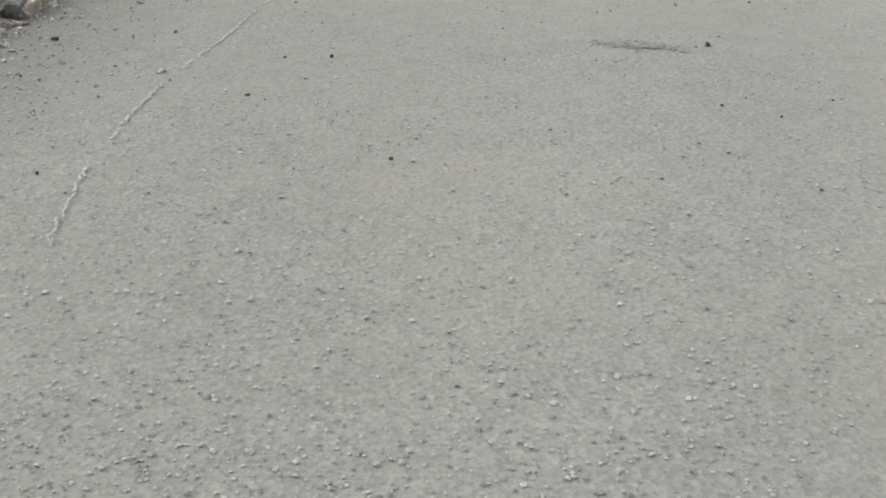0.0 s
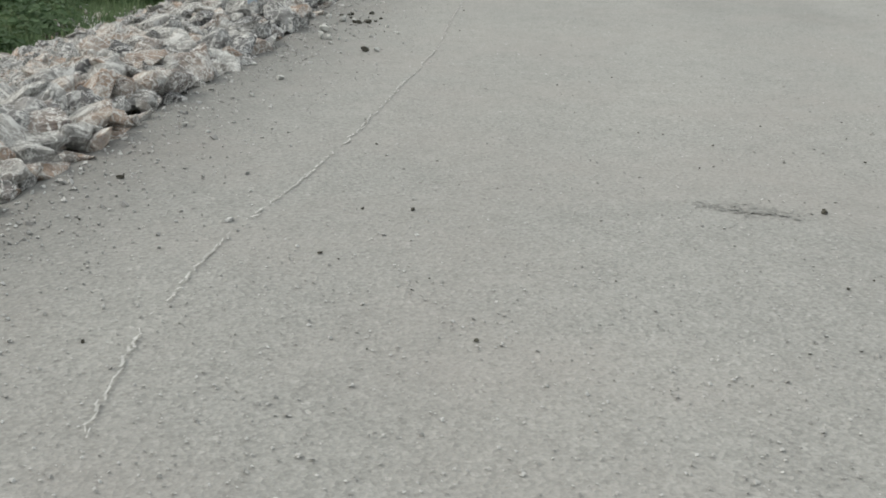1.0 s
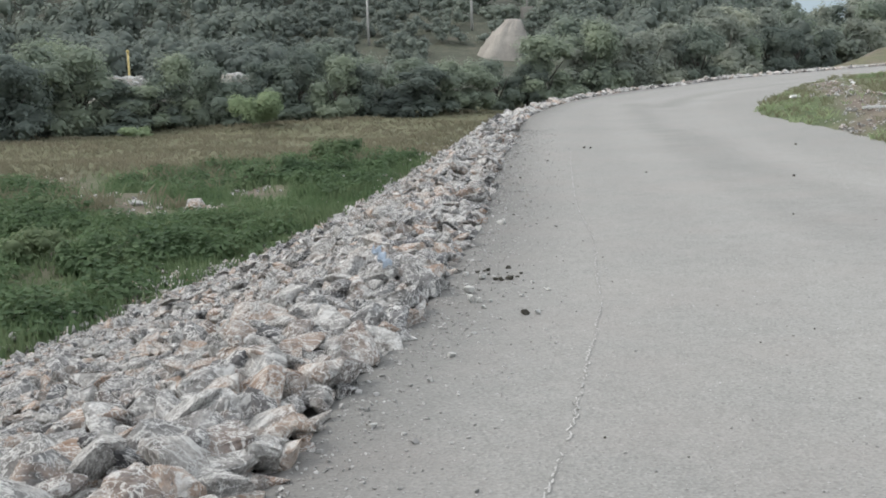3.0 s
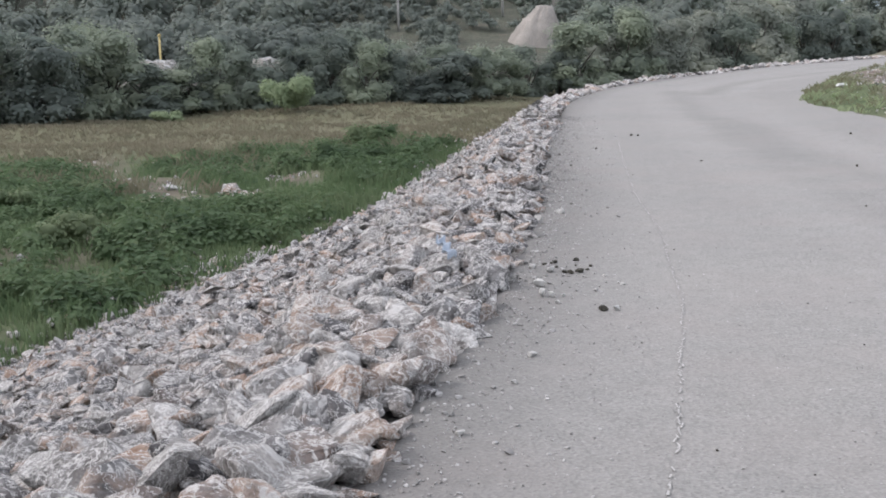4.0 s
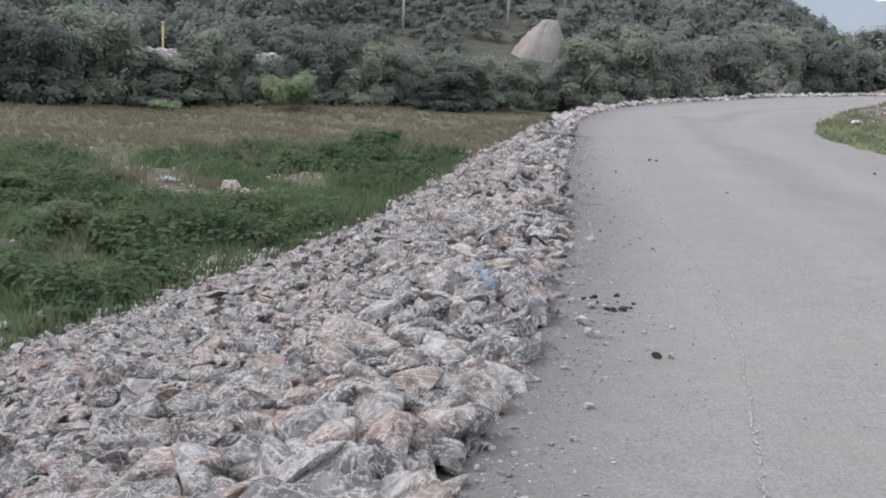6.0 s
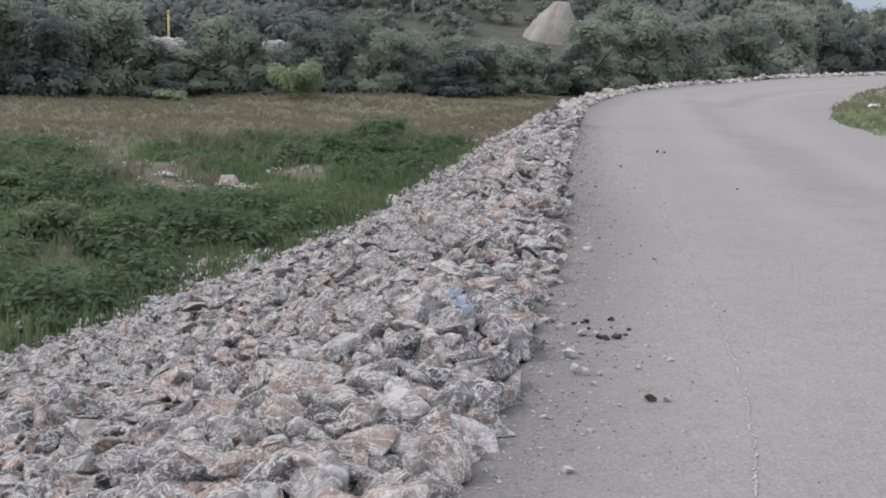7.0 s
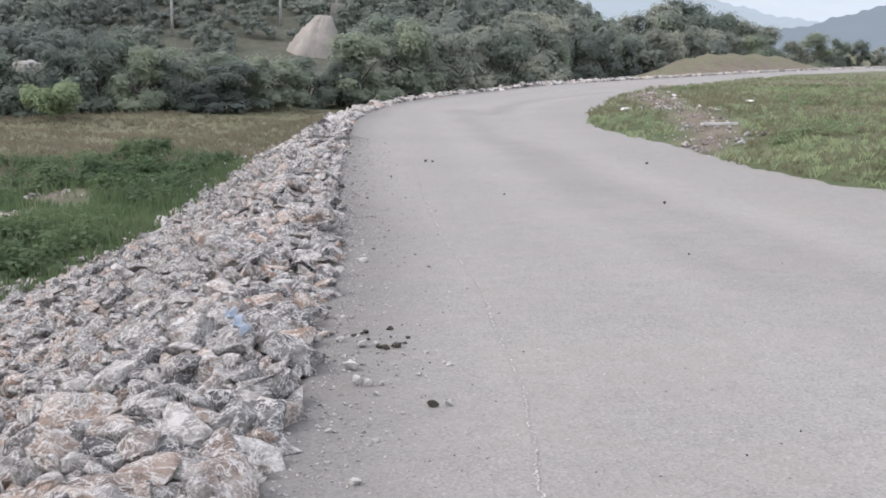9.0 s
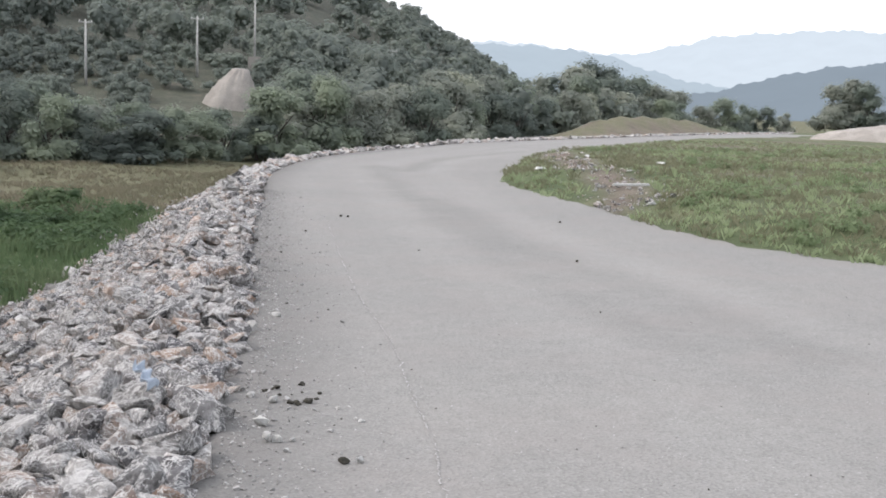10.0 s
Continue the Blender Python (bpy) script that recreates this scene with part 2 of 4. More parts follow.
def plain(name, colour, rough=0.85, grain=30.0, spread=0.35, broad=2.0):
    m, n, l = material(name, rough)
    p = where(n)
    a = texture(n, l, "ShaderNodeTexNoise", p, grain, Detail=4.0, Roughness=0.65)
    b = texture(n, l, "ShaderNodeTexNoise", p, broad, Detail=4.0, Roughness=0.6)
    c = mixed(n, l, colour, ramp(n, l, a.outputs["Fac"], [(0.3, (0.5 - spread / 2,)), (0.7, (0.5 + spread / 2,))]), 0.8, "OVERLAY")
    c = mixed(n, l, c, ramp(n, l, b.outputs["Fac"], [(0.3, (0.5 - spread / 3,)), (0.7, (0.5 + spread / 3,))]), 0.8, "OVERLAY")
    l.new(c, n["Principled BSDF"].inputs["Base Color"])
    bumped(n, l, a.outputs["Fac"], 0.4, 0.2 / grain)
    return m


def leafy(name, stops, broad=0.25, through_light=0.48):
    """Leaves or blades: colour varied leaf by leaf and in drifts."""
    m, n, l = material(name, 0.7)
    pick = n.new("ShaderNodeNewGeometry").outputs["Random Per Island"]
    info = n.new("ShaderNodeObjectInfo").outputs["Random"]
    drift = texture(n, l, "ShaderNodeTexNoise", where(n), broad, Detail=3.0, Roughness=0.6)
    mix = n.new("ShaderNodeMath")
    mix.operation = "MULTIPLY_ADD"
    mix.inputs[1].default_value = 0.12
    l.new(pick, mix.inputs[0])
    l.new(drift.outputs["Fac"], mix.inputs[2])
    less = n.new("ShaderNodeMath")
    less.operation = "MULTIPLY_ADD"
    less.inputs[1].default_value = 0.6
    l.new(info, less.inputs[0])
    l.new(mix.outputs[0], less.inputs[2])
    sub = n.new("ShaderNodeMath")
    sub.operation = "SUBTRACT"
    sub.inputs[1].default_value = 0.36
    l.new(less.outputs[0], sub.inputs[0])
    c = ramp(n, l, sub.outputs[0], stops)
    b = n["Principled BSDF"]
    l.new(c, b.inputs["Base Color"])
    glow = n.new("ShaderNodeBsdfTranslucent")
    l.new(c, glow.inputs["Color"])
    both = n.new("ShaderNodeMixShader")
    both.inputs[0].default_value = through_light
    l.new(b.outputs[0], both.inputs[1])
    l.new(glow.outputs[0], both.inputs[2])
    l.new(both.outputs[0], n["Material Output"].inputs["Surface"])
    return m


def soil():
    """The open ground: dry grass on the field, weeds by the ditch, bare earth in patches, dark woodland soil on the hill."""
    m, n, l = material("ground_cover", 0.95)
    p = where(n)
    zone = n.new("ShaderNodeAttribute")
    zone.attribute_name = "zone"
    parts = n.new("ShaderNodeSeparateColor")
    l.new(zone.outputs["Color"], parts.inputs[0])
    fine = texture(n, l, "ShaderNodeTexNoise", p, 9.0, Detail=6.0, Roughness=0.7)
    mid = texture(n, l, "ShaderNodeTexNoise", p, 0.8, Detail=5.0, Roughness=0.65)
    weeds = ramp(n, l, mid.outputs["Fac"], [(0.3, (0.043, 0.068, 0.026)), (0.6, (0.08, 0.114, 0.048)), (0.75, (0.12, 0.128, 0.072))])
    dry = ramp(n, l, mid.outputs["Fac"], [(0.3, (0.1, 0.105, 0.06)), (0.55, (0.122, 0.121, 0.072)), (0.75, (0.142, 0.134, 0.085))])
    earth = ramp(n, l, mid.outputs["Fac"], [(0.3, (0.1, 0.08, 0.065)), (0.7, (0.18, 0.15, 0.124))])
    c = mixed(n, l, weeds, dry, parts.outputs[0])
    c = mixed(n, l, c, earth, parts.outputs[1])
    c = mixed(n, l, c, ramp(n, l, mid.outputs["Fac"], [(0.35, (0.05, 0.058, 0.045)), (0.55, (0.072, 0.076, 0.06)), (0.7, (0.105, 0.094, 0.078))]), parts.outputs[2])
    c = mixed(n, l, c, ramp(n, l, fine.outputs["Fac"], [(0.3, (0.35,)), (0.7, (0.65,))]), 0.9, "OVERLAY")
    l.new(c, n["Principled BSDF"].inputs["Base Color"])
    bumped(n, l, fine.outputs["Fac"], 0.7, 0.08)
    return m


ASPHALT = asphalt()
STONE_PICK = limestone("limestone", False)
STONE_HEAP = limestone("limestone_heap", True)
SOIL = soil()
BARK = plain("bark", (0.085, 0.078, 0.068), 0.9, 12.0)
# riverside leaves lifted pale and bluish: distance haze put into the colour
HAZED_LEAF = leafy("leaves", [(0.15, (0.125, 0.152, 0.135)), (0.5, (0.2, 0.238, 0.198)), (0.85, (0.285, 0.33, 0.24))])
WILLOW = leafy("willow_leaves", [(0.2, (0.22, 0.245, 0.21)), (0.5, (0.285, 0.31, 0.262)), (0.8, (0.35, 0.37, 0.295))])
BUSH = leafy("verge_leaves", [(0.2, (0.185, 0.24, 0.13)), (0.5, (0.25, 0.31, 0.175)), (0.8, (0.31, 0.365, 0.215))])
# hill forest leaves paler again, with the haze in their base colour
HAZED_WOODS = leafy("hazed_hill_leaves", [(0.2, (0.17, 0.198, 0.175)), (0.5, (0.235, 0.268, 0.222)), (0.8, (0.29, 0.318, 0.25))], 0.04)
WEED = leafy("weed_blades", [(0.2, (0.064, 0.106, 0.054)), (0.5, (0.104, 0.158, 0.078)), (0.8, (0.156, 0.2, 0.11))], 0.6)
HAY = leafy("dry_grass", [(0.2, (0.136, 0.144, 0.092)), (0.5, (0.168, 0.166, 0.112)), (0.8, (0.206, 0.19, 0.136))], 0.25)
SALLOW = leafy("sallow_leaves", [(0.2, (0.22, 0.28, 0.165)), (0.5, (0.28, 0.35, 0.21)), (0.8, (0.33, 0.4, 0.25))])
VERGE_HAY = leafy("verge_dry_grass", [(0.2, (0.18, 0.185, 0.115)), (0.5, (0.225, 0.222, 0.145)), (0.8, (0.27, 0.255, 0.175))], 0.25)
CLAY = plain("dark_clod", (0.05, 0.047, 0.038), 0.95, 60.0, 0.5)
GRAVEL = plain("pale_gravel", (0.302, 0.281, 0.252), 0.9, 18.0, 0.4, 0.8)
CONCRETE = plain("concrete", (0.357, 0.357, 0.340), 0.85, 25.0)
PAINT_WHITE = plain("weathered_white_paint", (0.55, 0.55, 0.53), 0.6, 20.0, 0.2)


def grit_stone():
    m, n, l = material("mixed_grit", 0.9)
    pick = n.new("ShaderNodeNewGeometry").outputs["Random Per Island"]
    l.new(ramp(n, l, pick, [(0.0, (0.16, 0.159, 0.153)), (0.06, (0.2, 0.198, 0.19)), (0.25, (0.225, 0.217, 0.207)), (0.5, (0.29, 0.286, 0.275)), (0.8, (0.35, 0.346, 0.335)), (1.0, (0.41, 0.405, 0.392))]), n["Principled BSDF"].inputs["Base Color"])
    return m


GRIT = grit_stone()
CHALK = plain("chalky_trace", (0.34, 0.336, 0.322), 0.9, 35.0, 0.4)
PALE_BLUE = plain("faded_blue_plastic", (0.36, 0.415, 0.48), 0.5, 30.0, 0.2)
YELLOW = plain("yellow_paint", (0.42, 0.34, 0.15), 0.6, 20.0)


# ---- mesh helpers ----
def mesh_object(name, verts, faces, mat, parent=None, smooth=False):
    me = bpy.data.meshes.new(name)
    me.from_pydata(np.asarray(verts).tolist() if isinstance(verts, np.ndarray) else verts, [], faces.tolist() if isinstance(faces, np.ndarray) else faces)
    me.materials.append(mat)
    if smooth:
        me.polygons.foreach_set("use_smooth", [True] * len(me.polygons))
    me.update()
    ob = new(name, me)
    ob.parent = parent
    return ob


def part(name, bm, mat, parent=None, label="", smooth=False):
    """Links a bmesh as one mesh object under a thing or a part."""
    me = bpy.data.meshes.new(name)
    bm.to_mesh(me)
    bm.free()
    me.materials.append(mat)
    if smooth:
        me.polygons.foreach_set("use_smooth", [True] * len(me.polygons))
    ob = new(name, me)
    ob.parent = parent
    return tagged(ob, label)


def colours(ob, name, rgb):
    a = ob.data.color_attributes.new(name, "FLOAT_COLOR", "POINT")
    a.data.foreach_set("color", np.column_stack([rgb, np.ones(len(rgb))]).astype(np.float32).ravel())


def grid_faces(rows, cols):
    a = (np.arange(rows - 1)[:, None] * cols + np.arange(cols - 1)[None, :]).ravel()
    return np.stack([a, a + 1, a + cols + 1, a + cols], 1)


# ---- the ground: one sheet out to the horizon ----
BARE_SPOTS = ((1.9, 41.2, 1.25), (2.6, 35.4, 1.2), (3.1, 32.0, 1.1), (5.8, 31.0, 0.75), (4.2, 28.8, 0.5))


def past_weeds(x, y):
    """How many metres a place lies beyond the ditch's weeds, out on the dry field (negative: among the weeds)."""
    return y - np.interp(x, [-40, 0, 3, 6, 9, 10.5, 12, 14, 20], [46, 42.5, 42, 41.5, 43, 40, 34, 29, 19])


def from_bare(x, y):
    """How far a place is from the nearest bare spot, in that spot's sizes; drawn out down the bank."""
    return np.min([np.hypot(x - px, np.where(y < py, 0.3, 0.55) * (y - py)) / size for px, py, size in BARE_SPOTS], axis=0)


def build_ground():
    azimuths = np.radians(np.r_[np.arange(-180, -8, 4.0), np.arange(-8, 62, 0.5), np.arange(62, 180.1, 4.0)])
    radii = np.r_[0.05, np.geomspace(1.0, 4200, 150)]
    rr, aa = np.meshgrid(radii, azimuths, indexing="ij")
    x, y = (-0.5 + rr * np.sin(aa)).ravel(), (2 + rr * np.cos(aa)).ravel()
    z = ground_height(x, y)
    ob = mesh_object("ground", np.column_stack([x, y, z]), grid_faces(len(radii), len(azimuths))[:, ::-1], SOIL, smooth=True)
    s, k = side_of(EDGE_LINE, EDGE_TAN, x, y)
    i, _ = side_of(ISLAND_LINE, ISLAND_TAN, x, y)
    r = np.hypot(x + 0.5, y - 2)
    dry = np.clip(past_weeds(x, y) / 2.5 + 0.4 + 0.4 * swell(x, y, 4, 5), 0, 1) * (s > 0)
    dry = np.where(s < 0, np.clip(0.6 + 0.5 * swell(x, y, 6, 6), 0, 1), dry)
    dry = np.maximum(dry, np.clip(1.6 * mound_share(x, y), 0, 1))
    bare = np.clip(1 - np.abs(s - 7.5) / 2, 0, 1) * np.clip(0.4 + swell(x, y, 2.5, 7), 0, 1) * 0.7
    foot = np.interp(np.clip(k * 0.5 - U0, -60, 400), TOE_U, TOE_S)
    bare += np.clip(1.4 - np.abs(s - foot - 5.0) / 1.5, 0, 1) * np.clip(2.5 * swell(x, y, 3.5, 8) - 0.2, 0, 0.9)
    bare += (i < 0) * (s < 0) * np.clip(3 * swell(x, y, 2.4, 22) - 1.2, 0, 0.7)
    for px, py, size in BARE_SPOTS:
        bare += 0.8 * np.exp(-((x - px) ** 2 + (0.55 * (y - py)) ** 2) / size ** 2)
    bare = np.where((s > 0) & (s < np.maximum(3.4, foot + 0.2)), 0.8, bare)
    d, _ = side_of(VERGE_TRACK, tangents(VERGE_TRACK), x, y)
    bare = np.maximum(bare, np.clip(1.25 - np.abs(d) / 0.6 + 0.5 * swell(x, y, 0.9, 20), 0, 1) * (s < 0) * (i < 0))
    wood = np.clip((r - 60) / 6, 0, 1) * np.clip((s - 22) / 8, 0, 1) * np.clip((44 - np.degrees(np.arctan2(x + 0.5, y - 2))) / 4, 0, 1)
    wood *= np.clip(1.1 - 0.25 * (np.abs(r - 122) < 18) * (swell(x, y, 14, 13) > -0.2), 0, 1)
    colours(ob, "zone", np.column_stack([dry, np.clip(bare, 0, 1), wood]))
    return tagged(ob, "rough field with weeds and dry grass below the road", "ground", kind="structure")


build_ground()


# ---- the road ----
def build_road():
    u = np.r_[np.arange(-60, 60, 0.35), np.arange(60, 330, 2.0)]
    v = np.r_[-0.35, np.arange(0, 12, 0.2), np.arange(12, 31, 1.0)]
    uu, vv = np.meshgrid(u, v, indexing="ij")
    x, y = along(uu.ravel(), -vv.ravel() + 0.0)
    z = np.where(vv.ravel() < 0, -0.1, 0.012 * swell(x, y, 3.0, 9) * 0.3)
    ob = mesh_object("road", np.column_stack([x, y, z]), grid_faces(len(u), len(v)), ASPHALT, smooth=True)
    w = vv.ravel() + 0.25 * swell(x, y, 9, 10)
    tone = 0.5 + 0.008 * swell(x, y, 1.3, 11) + 0.008 * swell(x, y, 5.0, 12)
    # darker damp margin by the stones, pale wheel tracks, two dark skids that sweep with the bend
    tone -= 0.17 * np.clip(1 - w / 0.9, 0, 1) ** 1.3
    tone += 0.03 * np.exp(-((w - 2.7) / 0.5) ** 2) + 0.03 * np.exp(-((w - 4.4) / 0.5) ** 2)
    sweep = [(17.6, 31.2), (22, 36.4), (25.7, 39.8), (34, 46)]
    for line, strength, width in (([(6.36, 9.38), (6.89, 10.70), (7.62, 12.49), (9.16, 16.17), (11.22, 20.47), (18.27, 33.75)] + sweep, 0.075, 0.3), ([(6.95, 8.37), (7.75, 10.49), (8.40, 12.25), (8.99, 13.88), (9.71, 16.03), (11.80, 20.36), (13.47, 23.81)], 0.06, 0.35)):
        skid = smooth_line(line, 0.5)
        d, k = side_of(skid, tangents(skid), x, y)
        d = d + 0.1 * swell(x, y, 2.0, 18)
        tone += (0.022 * np.exp(-((d - 0.75) / 0.3) ** 2) + 0.022 * np.exp(-((d + 0.75) / 0.3) ** 2) - strength * np.exp(-(d / width) ** 2)) * (k > 0) * (k < len(skid) - 1)
    colours(ob, "wear", np.column_stack([tone, tone, tone * 0.995]))
    return tagged(ob, "dusty pale grey worn asphalt road bending away", "road", kind="structure")


build_road()


# ---- the stone bank ----
def rock_shape(seed, level):
    """An angular quarried block: the hull of a few uneven corners; worn along its edges where level is 2."""
    r = np.random.RandomState(seed)
    count = 15 if level > 1 else 11
    p = r.randn(count, 3)
    p = np.sign(p) * np.abs(p / np.abs(p).max(axis=1)[:, None]) ** 0.8
    p *= r.uniform(0.72, 1.0, (count, 1)) / np.linalg.norm(p, axis=1)[:, None] ** 0.55
    p *= np.array([1.0, r.uniform(0.62, 0.95), r.uniform(0.5, 0.8)])
    bm = bmesh.new()
    for c in p:
        bm.verts.new(c)
    hull = bmesh.ops.convex_hull(bm, input=bm.verts[:])
    bmesh.ops.delete(bm, geom=[g for g in set(hull["geom_interior"] + hull["geom_unused"]) if isinstance(g, bmesh.types.BMVert)], context="VERTS")
    if level > 1:
        bmesh.ops.dissolve_limit(bm, angle_limit=radians(9), verts=bm.verts[:], edges=bm.edges[:])
        bmesh.ops.bevel(bm, geom=bm.edges[:], offset=0.07, segments=1, affect="EDGES", clamp_overlap=True)
        bmesh.ops.triangulate(bm, faces=bm.faces[:])
    bm.verts.index_update()
    v = np.array([x.co for x in bm.verts])
    f = np.array([[x.index for x in q.verts] for q in bm.faces])
    bm.free()
    if level > 1:
        v = v + r.randn(*v.shape) * 0.018
    return v / np.abs(v).max(), f


def rotation(r, tilt):
    return np.array(Euler((r.uniform(-tilt, tilt), r.uniform(-tilt, tilt), r.uniform(0, 6.283))).to_matrix())


def stone_spots(u_from, u_to, step, s_from, s_to, r):
    out = []
    for u in np.arange(u_from, u_to, step):
        toe = float(np.interp(u, TOE_U, TOE_S)) + 0.25 if s_to is None else s_to
        for s in np.arange(s_from, toe, step):
            out.append((u + r.uniform(-0.42, 0.42) * step, max(s + r.uniform(-0.42, 0.42) * step, s_from - 0.02)))
    return out


def bank_top(u, s):
    """Height of the stones' bed: a low shoulder beside the road, then the slope."""
    return bank_height(np.array([s]), np.array([u]))[0] + (0.1 if u < 30 else 0.02) * math.exp(-((s - 0.7) / 0.8) ** 2)


def build_bank():
    r = np.random.RandomState(21)
    bank = new("stone_bank")
    tagged(bank, "loose bank of grey and ochre quarried limestone blocks along the road", "stone bank")
    fine = [rock_shape(100 + k, 2) for k in range(14)]
    rough = [rock_shape(200 + k, 1) for k in range(14)]
    shared = []
    for v, f in fine:
        me = bpy.data.meshes.new("stone")
        me.from_pydata(v.tolist(), [], f.tolist())
        me.materials.append(STONE_PICK)
        shared.append(me)
    near, rest_v, rest_f, base = [], [], [], 0
    spots = []
    for u, s in stone_spots(-3, 24, 0.16, 0.13, None, r):
        big = r.uniform(0.085, 0.145) if s < 0.9 and r.rand() < 0.6 else r.choice([r.uniform(0.055, 0.09), r.uniform(0.085, 0.115), r.uniform(0.115, 0.16)], p=[0.6, 0.32, 0.08])
        if u < 5.0 and s < 2.2 and r.rand() < 0.4:
            big = r.uniform(0.13, 0.205)
        elif s > 1.9 or u > 9:
            big *= 0.85
        spots.append((u, s, big, True))
    for u, s in stone_spots(-3, 24, 0.15, 0.08, None, r):
        spots.append((u, s, r.uniform(0.06, 0.105), False))
    for u, s in stone_spots(-18, -3, 0.27, 0.2, None, r):
        spots.append((u, s, r.uniform(0.12, 0.2), True))
    for u, s in stone_spots(-18, -3, 0.2, 0.1, None, r):
        spots.append((u, s, r.uniform(0.08, 0.12), False))
    for u, s in stone_spots(24, 60, 0.22, 0.2, None, r):
        spots.append((u, s, r.uniform(0.08, 0.155), True))
    for u, s in stone_spots(60, 170, 0.36, 0.22, 1.8, r):
        spots.append((u, s, r.uniform(0.13, 0.21), True))
    for u, s, size, proud in spots:
        x, y = along(np.array([u]), np.array([s]))
        z = bank_top(u, s) + size * (r.uniform(0.15, 0.6) if proud else r.uniform(-0.3, 0.1))
        turn, scale = rotation(r, 0.65), size * np.array([1.3, 1.1, r.uniform(0.75, 1.05)])
        kind = r.randint(14)
        if proud and 2.4 < u < 8.4 and s < 2.3 and size > 0.08 and len(near) < 300:
            m = Matrix.LocRotScale((x[0], y[0], z), Matrix(turn.tolist()).to_quaternion(), Vector(scale.tolist()))
            ob = new("stone", shared[kind])
            ob.parent, ob.matrix_basis = bank, m
            near.append(ob)
            continue
        v, f = fine[kind] if (-3 < u < 9.5 and s < 2.6 and proud) else rough[kind]
        rest_v.append((v * scale) @ turn.T + np.array([x[0], y[0], z]))
        rest_f.append(f + base)
        base += len(v)
    ob = mesh_object("stone_fill", np.vstack(rest_v), np.vstack(rest_f), STONE_HEAP, bank)
    tagged(ob, "smaller and farther limestone blocks", kind="stuff")


build_bank()


def scatter_pebbles(name, label, spots, sizes, mat, seed, level=1):
    """Small stones lying loose, one object."""
    r = np.random.RandomState(seed)
    shapes = []
    for k in range(6):
        if level:
            v, f = rock_shape(300 + k, 1)
        else:
            v = np.array([(1, 0, 0), (-1, 0, 0), (0, 1, 0), (0, -1, 0), (0, 0, 0.45), (0, 0, -0.45)], float) * r.uniform(0.7, 1.1, (6, 1))
            f = np.array([(0, 2, 4), (2, 1, 4), (1, 3, 4), (3, 0, 4), (2, 0, 5), (1, 2, 5), (3, 1, 5), (0, 3, 5)])
        shapes.append((v, f))
    vs, fs, base = [], [], 0
    for (x, y, z), size in zip(spots, sizes):
        v, f = shapes[r.randint(6)]
        vs.append((v * size) @ rotation(r, 0.5).T + np.array([x, y, z + size * 0.3]))
        fs.append(f + base)
        base += len(v)
    ob = mesh_object(name, np.vstack(vs), np.vstack(fs), mat)
    return tagged(ob, label, "gravel", kind="stuff")


def build_gravel():
    r = np.random.RandomState(31)
    n = 4600
    u, v = r.uniform(0, 26, n), np.abs(r.randn(n)) * 0.16 + r.rand(n) ** 6 * 0.7 + 0.01
    x, y = along(u, -v)
    scatter_pebbles("margin_gravel", "grey stone chips fallen along the road margin", zip(x, y, np.zeros(n)), r.choice([0.006, 0.009, 0.013, 0.02], n, p=[0.6, 0.3, 0.08, 0.02]), GRIT, 32)
    n = 13000
    q = r.rand(n) ** 2.2
    d, a = 1.2 + q * 14, np.radians(r.uniform(-8, 62, n))
    x, y = -0.1 + d * np.sin(a), 0.6 + d * np.cos(a)
    s, _ = side_of(EDGE_LINE, EDGE_TAN, x, y)
    i, _ = side_of(ISLAND_LINE, ISLAND_TAN, x, y)
    keep = (s < -0.05) & (i > 0)
    x, y = x[keep], y[keep]
    n = len(x)
    scatter_pebbles("road_grit", "fine pale grit worn loose from the road surface", zip(x, y, np.zeros(n)), r.choice([0.004, 0.007, 0.011], n, p=[0.58, 0.37, 0.05]), GRIT, 33, 0)
    n = 70
    d, a = 3.5 + r.rand(n) * 9, np.radians(r.uniform(-2, 50, n))
    x, y = d * np.sin(a), 0.4 + d * np.cos(a)
    s, _ = side_of(EDGE_LINE, EDGE_TAN, x, y)
    keep = s < -0.1
    scatter_pebbles("dark_crumbs", "small dark crumbs of mud on the road", zip(x[keep], y[keep], np.zeros(n)), r.uniform(0.004, 0.009, n), CLAY, 34)


build_gravel()


# ---- plants ----
def quads(centres, sizes, normals, r, squash=1.0):
    """Leaf quads about the centres, facing the normals, each turned at random."""
    n = len(centres)
    t = r.randn(n, 3)
    normals = normals / np.linalg.norm(normals, axis=1)[:, None]
    a = np.cross(normals, t)
    a /= np.linalg.norm(a, axis=1)[:, None]
    b = np.cross(normals, a)
    a, b = a * sizes[:, None], b * sizes[:, None] * squash
    fold = normals * sizes[:, None] * 0.25
    v = np.stack([centres - a, centres - b * 0.8 + fold, centres + a, centres + b * 0.8 + fold], 1).reshape(-1, 3)
    f = np.arange(4 * n).reshape(n, 4)
    return v, f


